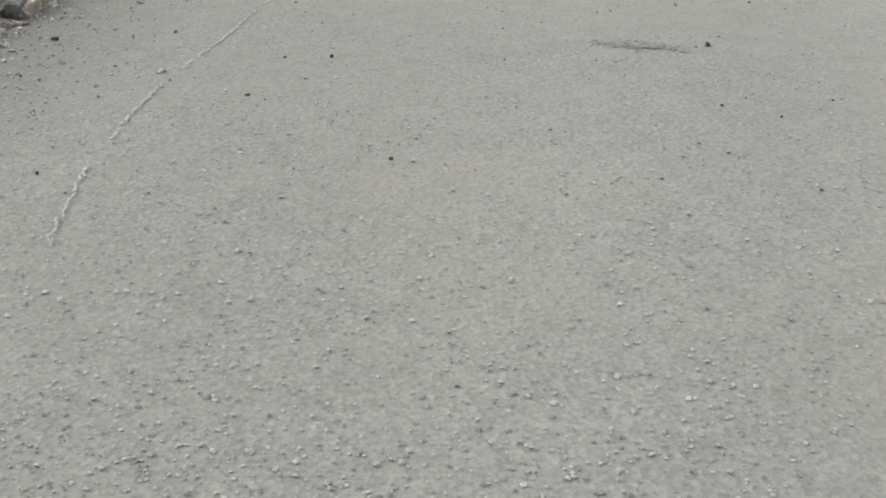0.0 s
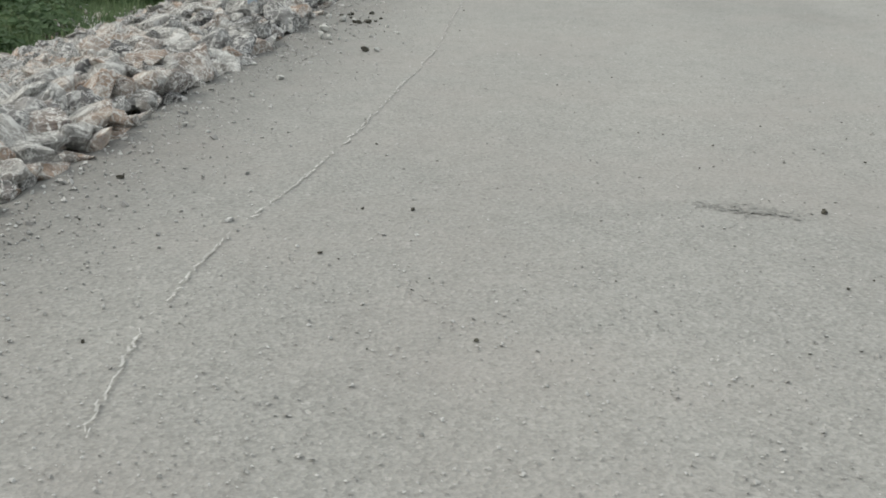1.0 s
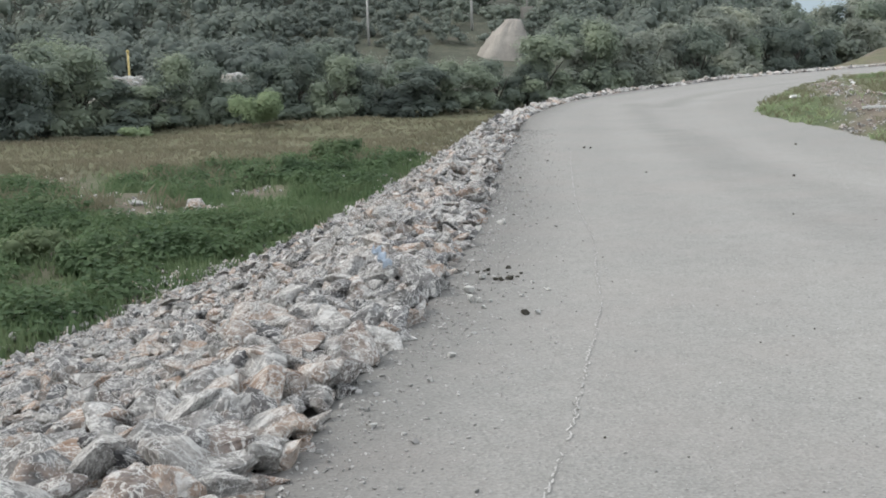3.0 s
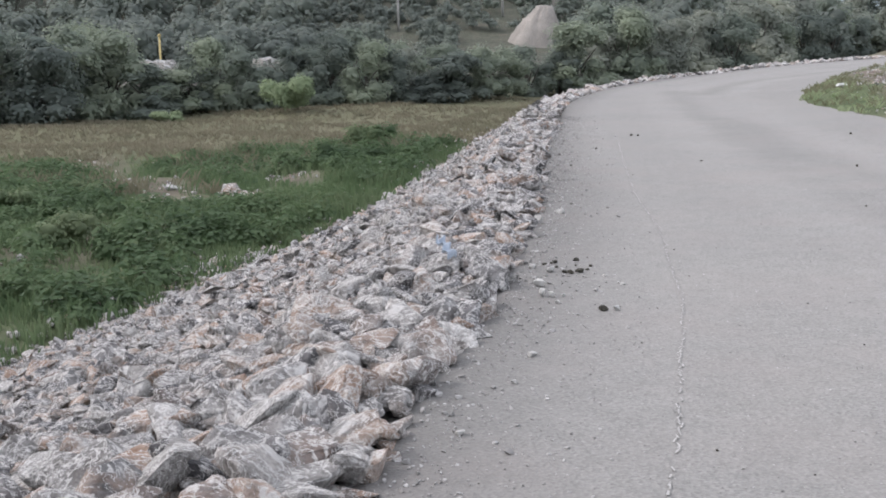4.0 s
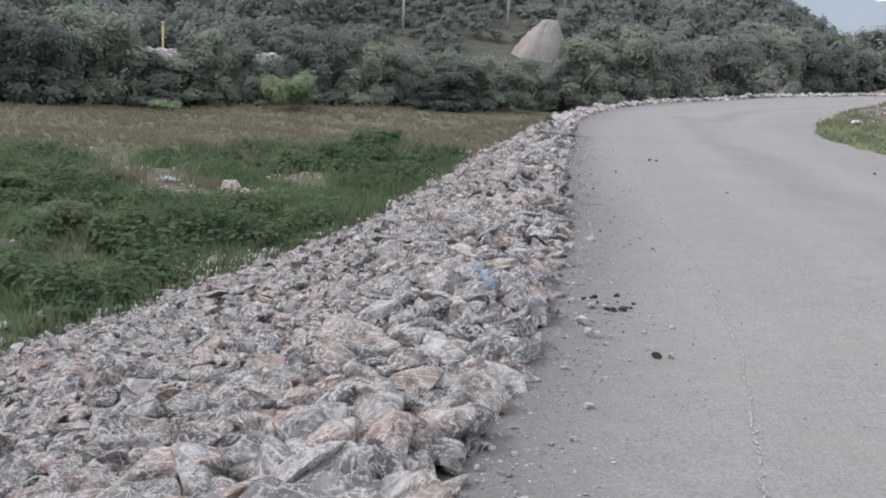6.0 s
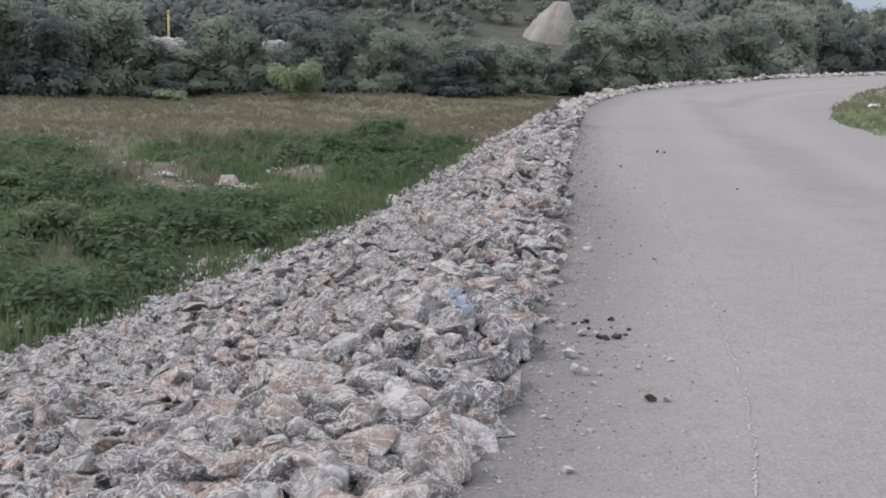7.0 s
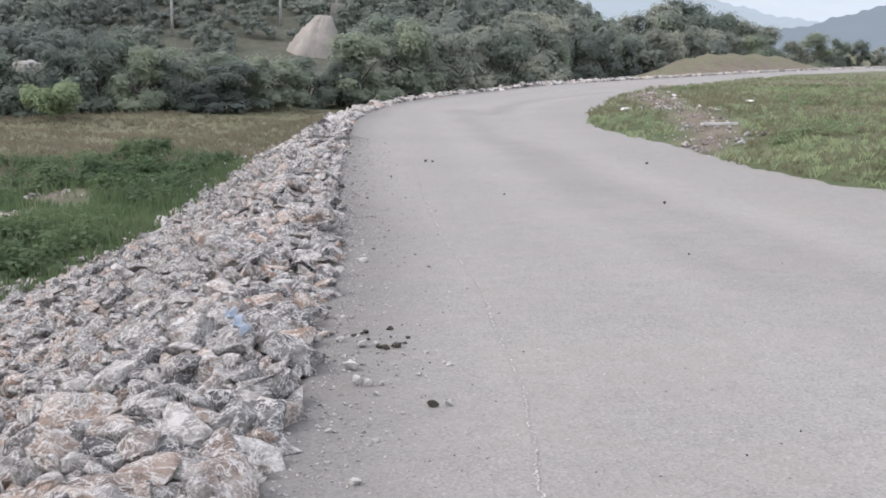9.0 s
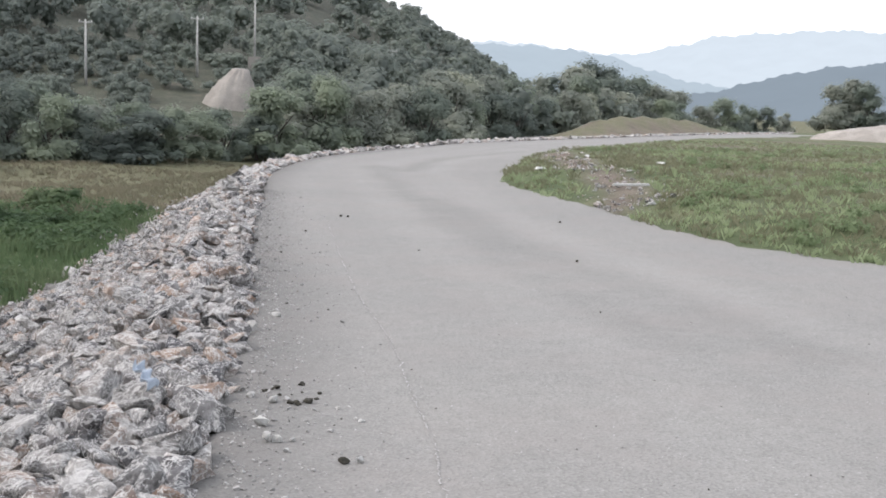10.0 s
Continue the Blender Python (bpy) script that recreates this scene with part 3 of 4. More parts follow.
def crown_points(lobes, count, r):
    """Points and normals over the outer part of a set of lobes (x, y, z, rx, ry, rz)."""
    lobes = np.array(lobes)
    w = lobes[:, 3] * lobes[:, 5]
    pick = r.choice(len(lobes), count, p=w / w.sum())
    d = r.randn(count, 3)
    d /= np.linalg.norm(d, axis=1)[:, None]
    ripple = 0.82 + 0.3 * r.rand(count) * np.sin(d[:, 0] * 5 + pick) * np.cos(d[:, 2] * 6 + 2 * pick)
    rad = (r.uniform(0.62, 1.04, count) * ripple)[:, None]
    p = lobes[pick, :3] + d * lobes[pick, 3:] * rad
    return p, 0.9 * d + np.array([0, 0, 0.6]) + 0.2 * r.randn(count, 3)


BALL = {}


def lobe_cores(lobes, level, share, r):
    """The dense inner foliage of a crown: one uneven rounded mass in each lobe."""
    if level not in BALL:
        bm = bmesh.new()
        bmesh.ops.create_icosphere(bm, subdivisions=level, radius=1)
        BALL[level] = np.array([q.co for q in bm.verts]), np.array([[q.index for q in p.verts] for p in bm.faces])
        bm.free()
    v, f = BALL[level]
    vs = [np.array(q[:3]) + v * r.uniform(0.8, 1.12, (len(v), 1)) * np.array(q[3:]) * share for q in lobes]
    return np.vstack(vs), np.vstack([f + k * len(v) for k in range(len(lobes))])


def foliage(lobes, count, leaf, level, share, r, floor=None):
    """A crown's mesh: inner masses and the leaves round them. Faces are lists, as leaves have four corners."""
    p, n = crown_points(lobes, count, r)
    a, fa = quads(p, r.uniform(0.6, 1.25, count) * leaf, n, r)
    b, fb = lobe_cores(lobes, level, share, r)
    v = np.vstack([a, b])
    if floor is not None:
        v[:, 2] = np.maximum(v[:, 2], floor)
    return v, fa.tolist() + (fb + len(a)).tolist()


def build_tree(name, label, height, width, seed, mat, leaf=0.1, count=5200, bare=0.06):
    """A tree or tall shrub: forked tapered trunk and a crown of many leaves in uneven lobes."""
    r = np.random.RandomState(seed)
    tree = new(name)
    tagged(tree, label, "tree", "riverside trees")
    bm = bmesh.new()
    limbs = [((0, 0, -0.3), (r.uniform(-0.1, 0.1), r.uniform(-0.1, 0.1), height * 0.45), 0.035 * height, 0.022 * height)]
    for k in range(5):
        a = k * 1.26 + r.uniform(-0.4, 0.4)
        limbs.append(((0, 0, height * r.uniform(0.12, 0.4)), (math.cos(a) * width * 0.22, math.sin(a) * width * 0.22, height * r.uniform(0.5, 0.7)), 0.012 * height, 0.004 * height))
    for a, b, ra, rb in limbs:
        a, b = Vector(a), Vector(b)
        m = Matrix.Translation((a + b) / 2) @ (b - a).to_track_quat("Z", "Y").to_matrix().to_4x4()
        bmesh.ops.create_cone(bm, cap_ends=True, segments=7, radius1=ra, radius2=rb, depth=(b - a).length, matrix=m)
    part("trunk", bm, BARK, tree, smooth=True)
    lobes = []
    for k in range(11):
        h = r.uniform(bare, 0.86)
        spread = width * 0.5 * (1 - abs(h - 0.42) * 0.9)
        a, d = r.uniform(0, 6.283), spread * r.uniform(0.15, 0.75)
        q = width * r.uniform(0.17, 0.3)
        lobes.append((math.cos(a) * d, math.sin(a) * d, h * height, q, q, q * r.uniform(0.75, 1.1)))
    lobes.append((0, 0, height * 0.86, width * 0.18, width * 0.18, height * 0.13))
    for k in range(9):
        a, d = k * 0.7 + r.uniform(-0.3, 0.3), width * r.uniform(0.2, 0.4)
        lobes.append((math.cos(a) * d, math.sin(a) * d, height * r.uniform(0.1, 0.32), width * 0.2, width * 0.2, height * 0.15))
    v, f = foliage(lobes, count, leaf, 2, 0.5, r, 0.05)
    mesh_object("crown", v, f, mat, tree, smooth=True)
    return tree


def polar(azimuth, distance):
    """A place by its bearing from the road's near end, in degrees, and its distance."""
    a = math.radians(azimuth)
    return -0.64 + distance * math.sin(a), 2.64 + distance * math.cos(a)


def plant_treeline():
    r = np.random.RandomState(41)
    dense = [build_tree("riverside_tree", "dense dark green riverside tree, leafy to the ground, paled by painted haze", 5.0, 4.6, 500 + k, HAZED_LEAF) for k in range(4)]
    pale = [build_tree("willow_tree", "pale grey-green willow by the river, its paleness partly painted haze", 4.6, 4.4, 520 + k, WILLOW) for k in range(2)]
    made = set()

    def put(kind, azimuth, distance, top):
        x, y = polar(azimuth, distance)
        z = float(ground_height(x, y)[0]) - 0.1
        source = kind[r.randint(len(kind))]
        scale = max(top - z, 1.5) / (5.0 if kind is dense else 4.6)
        m = pose(x, y, z, 0, 0, r.uniform(0, 360))
        if source not in made:
            made.add(source)
            ob, ob.matrix_basis = source, m
        else:
            ob = copy_thing(source, m)
        wide = max(scale, 0.78)
        ob.scale = (wide * r.uniform(0.95, 1.25), wide * r.uniform(0.95, 1.25), scale)

    heights = ([0, 3, 4.6, 5.2, 7.6, 8.4, 10, 10.8, 12.2, 13, 17, 21, 25.2, 26.6, 33, 39, 42], [3.6, 3.8, 3.4, 1.3, 1.3, 2.6, 2.6, 1.3, 1.4, 3.0, 2.1, 1.5, 1.4, 3.2, 3.4, 2.8, 2.8])
    far = ([-8, 0, 10, 20, 25, 30, 35, 37.5, 40, 43], [55, 58, 62, 66, 73, 84, 95, 105, 132, 145])
    for azimuth in np.arange(-7, 42, 1.15):
        d, top = np.interp(azimuth, *far), np.interp(azimuth, *heights)
        # extra pale willows from bearing 26 on, their colour standing in for haze
        put(pale if r.rand() < (0.16 if azimuth < 26 else 0.5) else dense, azimuth + r.uniform(-0.4, 0.4), d + r.uniform(0, 3), top * r.uniform(0.6, 1.0) * d / 66)
    for azimuth in np.arange(-7, 42, 1.5):
        if 20 < azimuth < 26 or 4.6 < azimuth < 8.2 or 10.4 < azimuth < 12.6:
            continue
        d, top = np.interp(azimuth, *far) + 8, np.interp(azimuth, *heights)
        put(pale if r.rand() < (0.12 if azimuth < 26 else 0.5) else dense, azimuth + r.uniform(-0.6, 0.6), d + r.uniform(0, 5), top * r.uniform(0.8, 1.2) * d / 68)
    # the tall stand past the bend, and single trees on the plain
    for azimuth, d, top in ((40.4, 165, 8.6), (41.3, 170, 9.4), (42.2, 172, 8.6), (43.1, 176, 7.4), (44.2, 180, 6.8), (45.2, 186, 6.0), (39.4, 160, 7.2), (52.4, 190, 7.6), (53.1, 192, 8.6), (53.8, 190, 7.4),
                              (40.9, 150, 5.0), (41.8, 152, 5.4), (42.7, 155, 5.0), (43.6, 158, 4.6), (44.6, 160, 4.2), (45.5, 164, 4.0), (46.4, 170, 3.6),
                              (47.3, 178, 4.6), (48.3, 182, 4.2), (49.3, 186, 3.6), (50.3, 190, 3.0)):
        put(pale if r.rand() < 0.35 else dense, azimuth, d, top)


plant_treeline()


def shrub(name, label, x, y, height, width, mat, seed, leaf=0.06, count=900, category="bush", group=""):
    r = np.random.RandomState(seed)
    lobes = [(r.uniform(-0.3, 0.3) * width, r.uniform(-0.3, 0.3) * width, height * r.uniform(0.25, 0.65), width * r.uniform(0.2, 0.32), width * r.uniform(0.2, 0.32), height * r.uniform(0.25, 0.38)) for k in range(7)]
    v, f = foliage(lobes, count, leaf, 2, 0.45, r, 0.02)
    ob = mesh_object(name, v, f, mat, smooth=True)
    ob.location = (x, y, float(ground_height(x, y)[0]) - 0.03)
    return tagged(ob, label, category, group)


bx, by = polar(12.5, 58.5)
shrub("willow_bush", "round pale green willow bush on the field", bx, by, 2.2, 2.9, SALLOW, 61, 0.06, 5200)
bx, by = polar(6.8, 57)
shrub("willow_bush", "low grey-green bush at the field edge", bx, by, 0.7, 1.6, SALLOW, 62, 0.06, 1200)
bx, by = polar(35.6, 88)
shrub("willow_bush", "pale bush behind the stone bank", bx, by, 2.4, 2.8, WILLOW, 63, 0.12, 900)


def ditch_bushes():
    r = np.random.RandomState(91)
    for k in range(60):
        u = r.uniform(9, 42)
        x, y = along(np.array([u]), np.array([float(np.interp(u, TOE_U, TOE_S)) + r.uniform(1.8, 11.0)]))
        if from_bare(x, y)[0] < 1.6 or past_weeds(x, y)[0] > -1.5:
            continue
        shrub("weed_bush", "rounded dark green weed bush on the ditch bank", float(x[0]), float(y[0]), r.uniform(0.45, 0.95), r.uniform(0.9, 1.8), WEED, 600 + k, 0.045, 700, "bush", "ditch bushes")


ditch_bushes()


def build_woods():
    """The hill's forest, one mesh of many crowns."""
    r = np.random.RandomState(51)
    vs, fs, base = [], [], 0
    n = 2000
    d = 92 + 330 * r.rand(n) ** 1.5
    a = r.uniform(-6, 42.5, n)
    x, y = -0.5 + d * np.sin(np.radians(a)), 2 + d * np.cos(np.radians(a))
    z = ground_height(x, y)
    s, _ = side_of(EDGE_LINE, EDGE_TAN, x, y)
    for k in range(n):
        clearing = d[k] < 137 and 13 < a[k] < 25.2
        open_pole = any(abs(a[k] - b) < 0.9 and d[k] < q for b, q in ((17.8, 121), (22.7, 126), (25.3, 119)))
        if s[k] < 15 or open_pole or (d[k] < 118 and 20.5 < a[k] < 26.0) or (clearing and r.rand() < 0.25):
            continue
        h = r.uniform(2.6, 5.2) * (1 + d[k] / 700) * (0.5 if clearing else 1)
        w = h * r.uniform(0.75, 1.05)
        lobes = [(x[k] + r.uniform(-0.3, 0.3) * w, y[k] + r.uniform(-0.3, 0.3) * w, z[k] + h * r.uniform(0.3, 0.75), w * 0.32, w * 0.32, h * 0.28) for q in range(4)]
        near = d[k] < 170
        v, f = foliage(lobes, 200 if near else 85, (0.05 if near else 0.078) * h, 1, 0.5, r)
        vs.append(v)
        fs += [[q + base for q in p] for p in f]
        base += len(v)
    # low scrub over the open part of the slope
    for k in range(420):
        q, b = r.uniform(104, 142), r.uniform(11, 26)
        if (q < 119 and 20.5 < b) or (q < 127 and abs(b - 22.7) < 0.5) or (q < 121 and abs(b - 17.8) < 0.5):
            continue
        px, py = -0.5 + q * math.sin(math.radians(b)), 2 + q * math.cos(math.radians(b))
        pz, h = float(ground_height(px, py)[0]), r.uniform(0.7, 2.0)
        lobes = [(px + r.uniform(-0.6, 0.6) * h, py + r.uniform(-0.6, 0.6) * h, pz + h * r.uniform(0.15, 0.6), h * 0.55, h * 0.55, h * 0.35) for e in range(3)]
        v, f = foliage(lobes, 100, 0.13, 1, 0.5, r)
        vs.append(v)
        fs += [[e + base for e in p] for p in f]
        base += len(v)
    ob = mesh_object("hill_woods", np.vstack(vs), fs, HAZED_WOODS, smooth=True)
    tagged(ob, "dark green deciduous forest covering the hillside, paled by painted haze", "forest", kind="stuff")


build_woods()


def tufts(name, label, x, y, z, heights, blades, width, mat, seed, lean=0.5, category="grass"):
    """Grass: narrow bent blades in tufts, one object."""
    r = np.random.RandomState(seed)
    n = len(x)
    x, y, z, h = (np.repeat(q, blades) for q in (x, y, z, heights))
    m = n * blades
    spread = h * 0.35
    x, y = x + r.randn(m) * spread, y + r.randn(m) * spread
    a = r.uniform(0, 6.283, m)
    hh = h * r.uniform(0.5, 1.15, m)
    dx, dy = np.cos(a) * hh * lean * r.rand(m), np.sin(a) * hh * lean * r.rand(m)
    wx, wy = -np.sin(a + 1) * width * 0.5, np.cos(a + 1) * width * 0.5
    foot = z - 0.03
    v = np.stack([np.stack([x - wx, y - wy, foot], 1), np.stack([x + wx, y + wy, foot], 1),
                  np.stack([x + wx * 0.7 + dx * 0.4, y + wy * 0.7 + dy * 0.4, z + hh * 0.6], 1), np.stack([x + dx, y + dy, z + hh], 1)], 1).reshape(-1, 3)
    ob = mesh_object(name, v, np.arange(4 * m).reshape(m, 4), mat)
    return tagged(ob, label, category, kind="stuff")


def build_field():
    r = np.random.RandomState(71)
    # weeds in the ditch and up its far side
    n = 25000
    u = r.uniform(2, 46, n)
    s = np.interp(u, TOE_U, TOE_S) + 0.15 + 16 * r.rand(n)
    x, y = along(u, s)
    z = ground_height(x, y)
    keep = ((from_bare(x, y) > 1.0) | (r.rand(n) < 0.1)) & (past_weeds(x, y) < 1.2 * swell(x, y, 3, 23) + 0.6 * r.randn(n))
    x, y, z = x[keep], y[keep], z[keep]
    n = len(x)
    tufts("ditch_grass", "rank green grass in the ditch below the stones", x, y, z, r.uniform(0.08, 0.3, n) * (1 + 0.5 * swell(x, y, 2.2, 19)), 7, 0.022, WEED, 72)
    n = 2600
    u = r.uniform(4, 46, n)
    s = np.interp(u, TOE_U, TOE_S) + 0.8 + 15 * r.rand(n)
    x, y = along(u, s)
    keep = (past_weeds(x, y) < -0.5 + swell(x, y, 3, 23)) & (swell(x, y, 3.0, 14) > -0.4) & ((swell(x, y, 3.5, 8) < 0.22) | (np.abs(s - np.interp(u, TOE_U, TOE_S) - 5.0) > 1.6))
    keep &= from_bare(x, y) > 1.2
    x, y = x[keep], y[keep]
    z = ground_height(x, y)
    vs, fs, base = [], [], 0
    for k in range(len(x)):
        h, w = r.uniform(0.2, 0.7), r.uniform(0.6, 1.6)
        lobes = [(x[k] + r.uniform(-0.3, 0.3) * w, y[k] + r.uniform(-0.3, 0.3) * w, z[k] + h * r.uniform(0.2, 0.6), w * 0.32, w * 0.32, h * 0.4) for q in range(3)]
        c = 75
        p, nn = crown_points(lobes, c, r)
        nn[:, 2] += 0.9
        v, f = quads(p, r.uniform(0.6, 1.4, c) * 0.055, nn, r)
        vs.append(v)
        fs.append(f + base)
        base += len(v)
    tagged(mesh_object("weeds", np.vstack(vs), np.vstack(fs), WEED), "broad-leaved green weeds matted over the ditch bank", "weeds", kind="stuff")
    # old straw standing among the weeds
    n = 5200
    u = r.uniform(8, 44, n)
    s = np.interp(u, TOE_U, TOE_S) + 1.5 + 13 * r.rand(n)
    x, y = along(u, s)
    keep = (swell(x, y, 1.7, 24) > 0.12) & (past_weeds(x, y) < 0.5) & (past_weeds(x, y) > -11) & (from_bare(x, y) > 0.6)
    x, y = x[keep], y[keep]
    tufts("ditch_straw", "old straw-coloured grass standing among the ditch weeds", x, y, ground_height(x, y), r.uniform(0.2, 0.5, len(x)), 8, 0.016, HAY, 75, 0.8)
    # dry grass of the field
    n = 16000
    d, a = 22 + 48 * r.rand(n), np.radians(r.uniform(-4, 34, n))
    x, y = -0.5 + d * np.sin(a), 2 + d * np.cos(a)
    s, k = side_of(EDGE_LINE, EDGE_TAN, x, y)
    keep = (s > np.interp(k * 0.5 - U0, TOE_U, TOE_S) + 0.1) & (past_weeds(x, y) > 1.2 * swell(x, y, 5, 15)) & (s < 52)
    x, y = x[keep], y[keep]
    tufts("field_grass", "dry straw-coloured meadow grass", x, y, ground_height(x, y), r.uniform(0.09, 0.2, len(x)), 8, 0.024, HAY, 73, 1.1)
    # rubble and stones showing among the weeds
    n = 1100
    u = np.where(r.rand(n) < 0.6, r.uniform(6, 20, n), r.uniform(8, 40, n))
    s = np.interp(u, TOE_U, TOE_S) + np.where(r.rand(n) < 0.8, np.abs(r.randn(n)) * 0.7, r.uniform(4, 6.5, n))
    x, y = along(u, s)
    for k in range(70):
        px, py, size = BARE_SPOTS[k % 5]
        x[k], y[k] = px + r.randn() * 0.55 * size, py + r.randn() * 0.8 * size
    scatter_pebbles("ditch_rubble", "pale stones strewn along the foot of the bank", zip(x, y, ground_height(x, y)), r.choice([0.05, 0.08, 0.115], n, p=[0.6, 0.33, 0.07]), STONE_HEAP, 74)


build_field()


def build_island():
    r = np.random.RandomState(81)
    n = 14000
    d, a = 14 + 66 * r.rand(n) ** 1.3, np.radians(r.uniform(26, 62, n))
    x, y = -0.5 + d * np.sin(a), 2 + d * np.cos(a)
    i, _ = side_of(ISLAND_LINE, ISLAND_TAN, x, y)
    s, _ = side_of(EDGE_LINE, EDGE_TAN, x, y)
    path, _ = side_of(VERGE_TRACK, tangents(VERGE_TRACK), x, y)
    path = np.abs(path) + 0.3 * swell(x, y, 0.9, 20)
    keep = (i < 0.05) & (s < -4) & ((path > 0.75) | (r.rand(n) < 0.08))
    x, y, i = x[keep], y[keep], i[keep]
    z = ground_height(x, y)
    tip = np.exp(-((x - 21.5) ** 2 + (y - 29.5) ** 2) / 30)
    tone = swell(x, y, 2.6, 17) + 0.5 * r.randn(len(x)) - 0.15 - 0.9 * tip
    for name, label, pick, mat in (("verge_grass", "short green grass on the verge", tone > -0.02, BUSH), ("verge_hay", "dry grass among the green on the verge", tone <= -0.02, VERGE_HAY)):
        tufts(name, label, x[pick], y[pick], z[pick], r.uniform(0.05, 0.14, pick.sum()) * (1 + 0.35 * tip[pick]), 9, 0.014, mat, 82, 1.3)
    n = 850
    k = np.clip((r.rand(n) ** 1.5 * len(VERGE_TRACK)).astype(int), 0, len(VERGE_TRACK) - 1)
    x, y = VERGE_TRACK[k, 0] + r.randn(n) * 0.6, VERGE_TRACK[k, 1] + r.randn(n) * 0.6
    i, _ = side_of(ISLAND_LINE, ISLAND_TAN, x, y)
    keep = i < -0.05
    x, y = x[keep], y[keep]
    scatter_pebbles("verge_rubble", "grey rubble and stone chips spread on the verge", zip(x, y, ground_height(x, y)), r.choice([0.015, 0.03, 0.05, 0.08], len(x), p=[0.45, 0.35, 0.16, 0.04]), STONE_HEAP, 83)

    vs, fs, base = [], [], 0
    for q in range(120):
        d, a = 16 + 40 * r.rand() ** 1.3, math.radians(r.uniform(30, 60))
        x, y = -0.5 + d * math.sin(a), 2 + d * math.cos(a)
        i, _ = side_of(ISLAND_LINE, ISLAND_TAN, x, y)
        t, _ = side_of(VERGE_TRACK, tangents(VERGE_TRACK), x, y)
        if i[0] > -0.5 or abs(t[0]) < 1.2:
            continue
        h, w, z = r.uniform(0.12, 0.38), r.uniform(0.4, 1.1), float(ground_height(x, y)[0])
        lobes = [(x + r.uniform(-0.3, 0.3) * w, y + r.uniform(-0.3, 0.3) * w, z + h * r.uniform(0.1, 0.5), w * 0.35, w * 0.35, h * 0.45) for e in range(3)]
        p, nn = crown_points(lobes, 200, r)
        v, f = quads(p, r.uniform(0.6, 1.4, 200) * 0.026, nn, r)
        vs.append(v)
        fs.append(f + base)
        base += len(v)
    tagged(mesh_object("verge_weeds", np.vstack(vs), np.vstack(fs), BUSH), "low green weeds in clumps on the verge", "weeds", kind="stuff")


build_island()


# ---- things on and beside the road ----
def clod(label, x, y, size, seed, group="", z=0.0):
    v, f = rock_shape(seed, 2)
    r = np.random.RandomState(seed)
    v = v * size * np.array([1.0, 0.8, 0.75]) + r.randn(*v.shape) * size * 0.05
    ob = mesh_object("clod", v - np.array([0, 0, v[:, 2].min() + size * 0.08]), f, CLAY)
    ob.matrix_basis = pose(x, y, z, 0, 0, r.uniform(0, 360))
    return tagged(ob, label, "clod", group)


clod("single dark clod of mud on the asphalt", 2.79, 8.39, 0.034, 901)
for k, (x, y, size) in enumerate(((3.10, 9.91, 0.030), (3.19, 9.94, 0.036), (3.37, 9.95, 0.030), (3.10, 9.58, 0.040), (3.12, 9.53, 0.034), (3.20, 9.54, 0.045), (3.36, 9.70, 0.026), (3.28, 9.59, 0.020), (3.13, 9.78, 0.016), (3.20, 9.76, 0.014), (3.28, 9.77, 0.016), (3.16, 9.93, 0.018))):
    clod("dark crumbling dung clod in a scattered heap", x, y, size * 0.82, 910 + k, "dung clods")
for k, (x, y, size) in enumerate(((3.58, 4.44, 0.035), (1.34, 4.57, 0.022), (1.59, 3.66, 0.022), (1.86, 4.96, 0.022), (0.76, 5.74, 0.035), (3.07, 3.67, 0.014), (4.86, 12.31, 0.040), (5.00, 12.48, 0.025), (4.68, 12.75, 0.055), (6.28, 16.06, 0.064), (7.67, 18.09, 0.073), (9.24, 19.88, 0.091), (9.32, 19.79, 0.091), (7.85, 19.58, 0.082), (6.80, 17.53, 0.064), (6.43, 14.68, 0.036), (7.95, 15.62, 0.055), (3.09, 9.03, 0.022), (3.19, 9.13, 0.024), (4.04, 10.36, 0.024), (3.59, 9.73, 0.020), (6.98, 11.20, 0.045), (9.13, 14.01, 0.091), (12.20, 17.99, 0.109))):
    clod("small dark lump of mud on the road", x, y, size * (0.55 if y < 7 else 0.3), 930 + k, "mud lumps")


def pebble(label, x, y, size, seed):
    v, f = rock_shape(seed, 2)
    v = v * size
    ob = mesh_object("pebble", v - np.array([0, 0, v[:, 2].min() + size * 0.1]), f, CONCRETE)
    ob.matrix_basis = pose(x, y, 0, 0, 0, seed * 37 % 360)
    return tagged(ob, label, "pebble", "loose pebbles")


for k, (x, y, size) in enumerate(((3.02, 9.65, 0.040), (2.74, 9.21, 0.040), (2.63, 8.92, 0.036), (2.68, 8.89, 0.034), (2.87, 8.37, 0.024), (2.75, 8.86, 0.020), (4.31, 12.21, 0.045), (2.96, 9.83, 0.030), (2.63, 8.70, 0.018), (3.26, 9.02, 0.018), (3.88, 11.76, 0.060), (1.98, 7.62, 0.03), (1.7, 7.2, 0.02), (1.2, 6.6, 0.022))):
    pebble("pale limestone pebble lying on the road", x, y, size, 950 + k)


